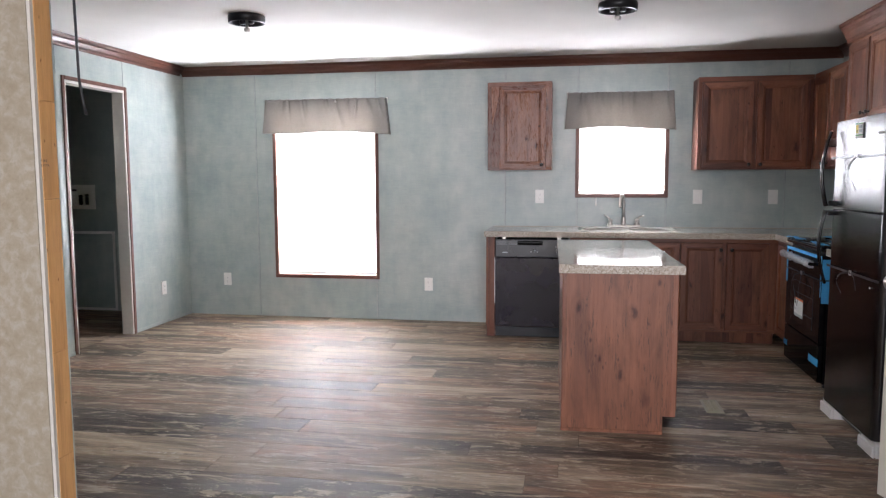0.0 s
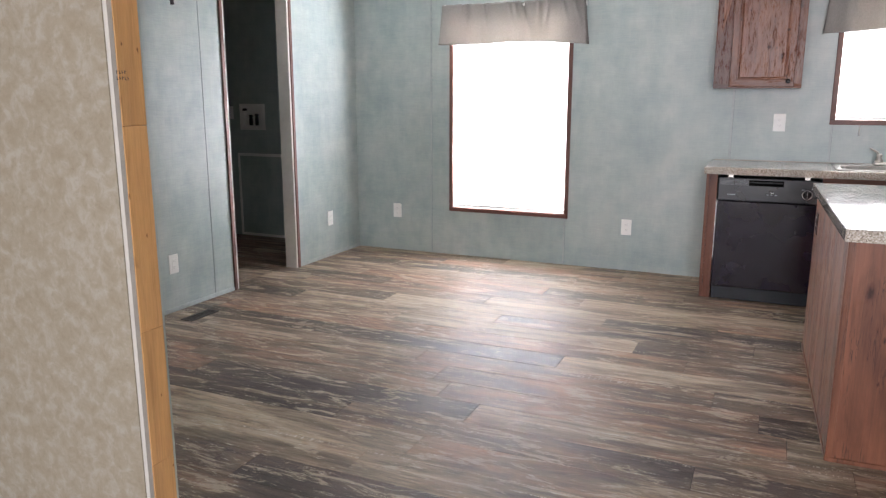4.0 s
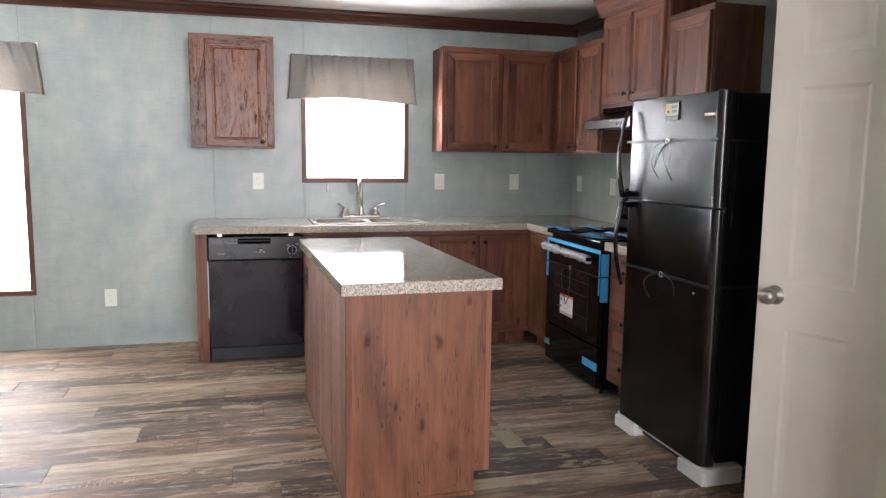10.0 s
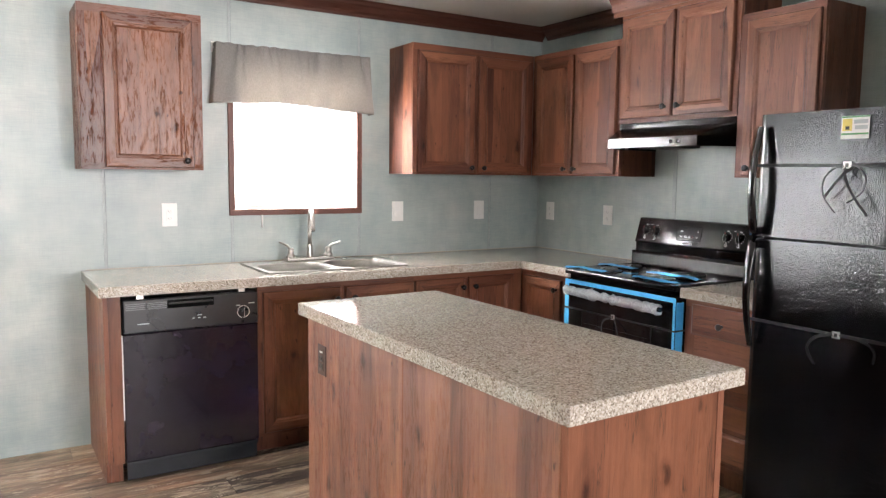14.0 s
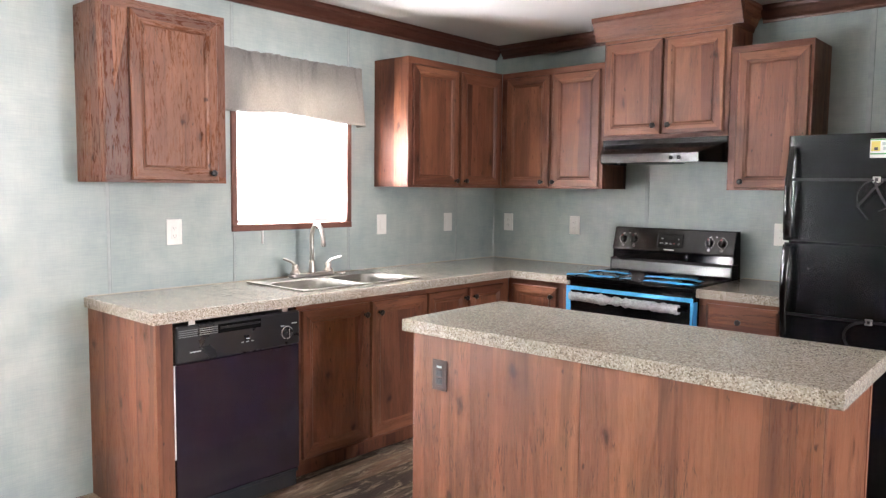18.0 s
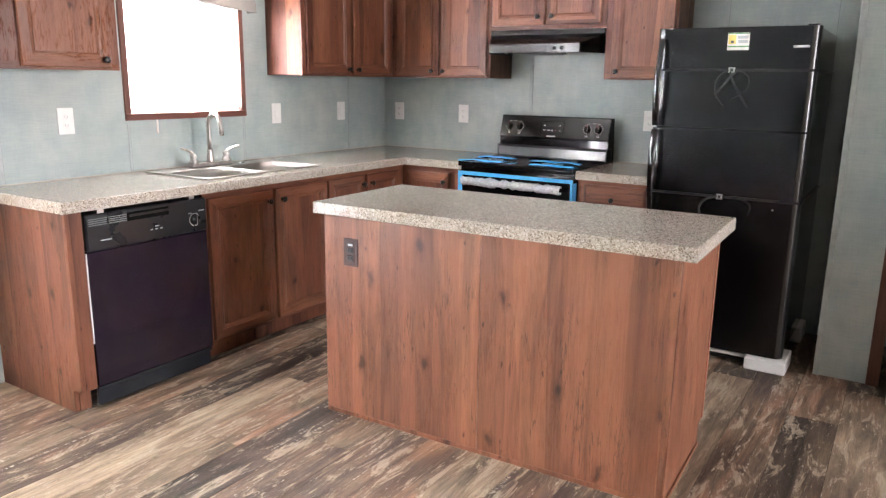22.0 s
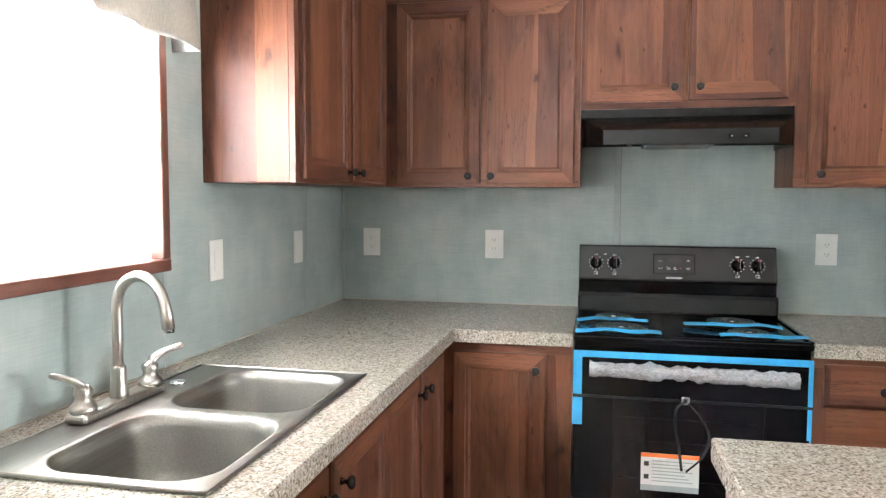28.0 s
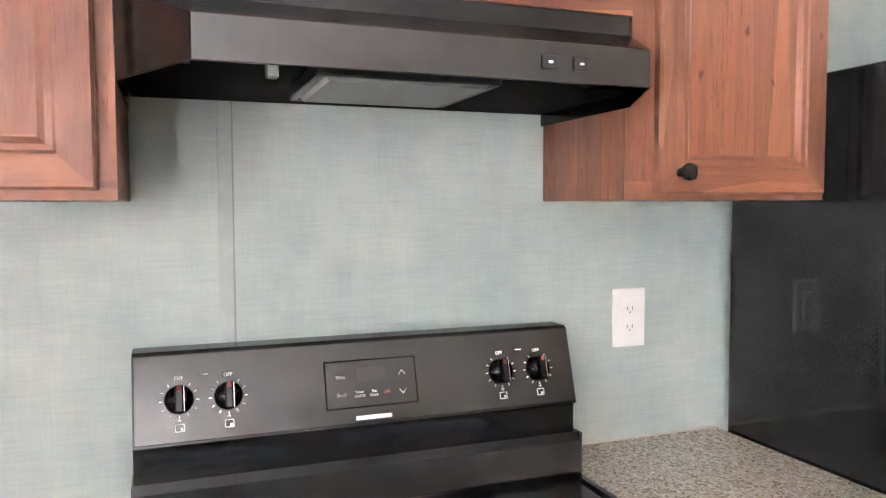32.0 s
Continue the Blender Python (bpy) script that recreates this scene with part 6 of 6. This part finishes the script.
for x, z, wl, kd, lb in ((-0.30, 1.192, "N", "outlet", "white duplex outlet over the dishwasher counter"), (1.092, 1.19, "N", "switch", "white rocker switch beside the sink window"),
                         (1.721, 1.19, "N", "switch", "white rocker switch near the corner"), (6.258, 1.182, "E", "outlet", "white duplex outlet in the corner"),
                         (5.695, 1.18, "E", "outlet", "white duplex outlet between corner and range"), (4.348, 1.18, "E", "outlet", "white duplex outlet between range and refrigerator"),
                         (-3.401, 0.362, "N", "outlet", "white low duplex outlet near the room corner"), (-1.345, 0.353, "N", "outlet", "white low duplex outlet beside the dining window"),
                         (5.908, 0.335, "W", "outlet", "white low duplex outlet by the utility doorway"), (4.044, 0.315, "W", "outlet", "white low duplex outlet above the floor vent")):
    wall_plate(x, z, wl, kd, lb)

# utility room
wb = thing("washer_box", "white recessed washer supply box with black valves", "washer box", pose(-4.98, NB, 1.18))
part("flange", boxes((-0.15, 0.15, -0.006, -0.0005, -0.125, -0.1), (-0.15, 0.15, -0.006, -0.0005, 0.1, 0.125), (-0.15, -0.125, -0.006, -0.0005, -0.1, 0.1), (0.125, 0.15, -0.006, -0.0005, -0.1, 0.1), bevel=0.001), WHITE, wb)
part("back", boxes((-0.125, 0.125, -0.002, -0.0005, -0.1, 0.1)), WHITE, wb)
for x, hh, rr in ((-0.07, 0.1, 0.02), (0.0, 0.04, 0.018), (0.07, 0.05, 0.018)):
    v = part("valve", lathe(bmesh.new(), [(rr, -0.08), (rr, hh - 0.05), (rr * 0.6, hh - 0.04), (rr * 0.6, hh - 0.02)], pose(x, -0.025, 0), n=12), WHITE if x < 0 else BLACKS, wb)
    part("valve_cap", lathe(bmesh.new(), [(rr * 1.1, 0), (rr * 1.1, 0.02), (0.001, 0.022)], pose(x, -0.025, hh - 0.04), n=12), BLACKS, v)
ap = thing("access_panel", "blue-green access panel framed with white trim in the utility room", "panel", pose(-4.905, NB, 0.0))
part("panel", boxes((-0.255, 0.255, -0.004, -0.0005, 0.03, 0.8)), TEAL, ap)
part("frame_strip", boxes((-0.275, 0.275, -0.01, -0.0005, 0.8, 0.826), bevel=0.002), WHITE, ap)
part("frame_strip", boxes((-0.275, 0.275, -0.01, -0.0005, 0.005, 0.03), bevel=0.002), WHITE, ap)
part("frame_strip", boxes((-0.275, -0.25, -0.0095, -0.0005, 0.03, 0.8), bevel=0.002), WHITE, ap)
part("frame_strip", boxes((0.25, 0.275, -0.0095, -0.0005, 0.03, 0.8), bevel=0.002), WHITE, ap)
wall_plate(-5.25, 1.22, "N", "outlet", "white outlet in the utility room")


# ceiling fixtures and cable
def ceiling_light(x, y):
    c = thing("ceiling_light", "black-rimmed ceiling light pan without its globe, bare bulbs showing", "ceiling light", pose(x, y, TOP), "ceiling lights")
    part("rim", lathe(bmesh.new(), [(0.118, -0.0005), (0.122, -0.012), (0.12, -0.05), (0.108, -0.052), (0.106, -0.012), (0.104, -0.0055)], n=40), BLACKS, c, "black metal rim")
    part("pan", lathe(bmesh.new(), [(0.105, -0.0005), (0.105, -0.004), (0.001, -0.0045)], n=32), WHITE, c, "white reflector pan")
    for s in (-1, 1):
        part("socket", lathe(bmesh.new(), [(0.018, -0.005), (0.02, -0.03), (0.02, -0.052), (0.013, -0.056)], pose(s * 0.03, 0, 0), n=16), BLACKS, c)
    part("stem", lathe(bmesh.new(), [(0.008, -0.005), (0.008, -0.075), (0.016, -0.078), (0.022, -0.09), (0.018, -0.104), (0.001, -0.109)], n=16), NICKEL, c, "nickel finial")
    return c


ceiling_light(-2.16, 4.3)
ceiling_light(0.26, 4.39)
cb = tube(bmesh.new(), [(-1.80, 2.05, 2.262), (-1.80, 2.05, 2.1), (-1.797, 2.052, 1.85), (-1.797, 2.054, 1.74), (-1.787, 2.057, 1.66), (-1.778, 2.058, 1.61)], 0.005, 8)
solid("hanging_cable", cb, STRAP, "black cable hanging from the header of the opening", "cable")


# floor registers
def register(x, y, w, l, mat, label):
    g = thing("floor_vent", label, "floor vent", pose(x, y, 0.0004))
    part("frame", boxes((-w / 2, w / 2, -l / 2, -l / 2 + 0.014, 0, 0.0045), (-w / 2, w / 2, l / 2 - 0.014, l / 2, 0, 0.0045), (-w / 2, -w / 2 + 0.014, -l / 2 + 0.014, l / 2 - 0.014, 0, 0.0045), (w / 2 - 0.014, w / 2, -l / 2 + 0.014, l / 2 - 0.014, 0, 0.0045)), mat, g)
    # thin plate on the floor, its near-black colour painting the shade of a duct
    part("well", boxes((-w / 2 + 0.014, w / 2 - 0.014, -l / 2 + 0.014, l / 2 - 0.014, 0, 0.0006)), HOLE, g)
    n = int((l - 0.03) / 0.0105)
    me = mesh_of("louvre", boxes((-w / 2 + 0.0145, w / 2 - 0.0145, -0.0025, 0.0025, 0.0007, 0.0042)), mat)
    for k in range(n):
        ob = new("louvre", me)
        ob.parent, ob.matrix_basis = g, pose(0, -l / 2 + 0.02 + 0.0105 * k, 0)
    part("spine", boxes((-0.003, 0.003, -l / 2 + 0.0145, l / 2 - 0.0145, 0.0043, 0.005)), mat, g)
    return g


register(0.836, 4.07, 0.1, 0.25, VENT, "taupe metal floor register between island and range")
register(-3.595, 4.025, 0.09, 0.25, VENTD, "dark metal floor register by the wall")

# floor planks, last ---------------------------------------------------------------
PW, PL = 0.196, 1.5
JOINTS = {1: -1.31, 4: -1.74, 5: -1.43, 6: -0.54, 7: -1.2, 8: -0.33, 9: -0.94, 10: -0.65, 11: -1.265, 12: 1.015, 14: -0.18, 15: 0.045, 16: -0.5, 18: -1.7}
def plank_rows(x0, x1, y0, y1, joints):
    """Rows of planks from the north, each with its joint line at some x."""
    rnd = random.Random(11)
    rows, y, k = [], y1, 0
    while y > y0 + 0.001:
        lo = max(y - PW, y0)
        x = joints.get(k, rnd.uniform(0, PL))
        x -= PL * math.ceil((x - x0) / PL)
        while x < x1:
            a, b = max(x, x0), min(x + PL, x1)
            if b - a > 0.01:
                rows.append((a, b, lo, y, k % 5))
            x += PL
        y, k = lo, k + 1
    return rows


shared = {}
def plank(parent, a, b, lo, hi, d):
    key = (round(b - a, 3), round(hi - lo, 3), d)
    if key not in shared:
        hx, hy = (b - a) / 2 - 0.0007, (hi - lo) / 2 - 0.0007
        shared[key] = mesh_of("plank", boxes((-hx, hx, -hy, hy, -0.0038, 0.0), bevel=0.0011), PLANKS[d])
    ob = new("plank", shared[key])
    ob.parent, ob.location = parent, ((a + b) / 2, (lo + hi) / 2, 0)


for r in plank_rows(XW - 0.1, XE, YM1 - 0.05, NB, JOINTS):
    plank(floor, *r)
for r in plank_rows(-5.65, XW - 0.1, 3.7, NB, {}):
    plank(floor, *r)
for r in plank_rows(-4.6, 4.6, SOUTH, YM1 - 0.05, {}):
    plank(floor_living, *r)
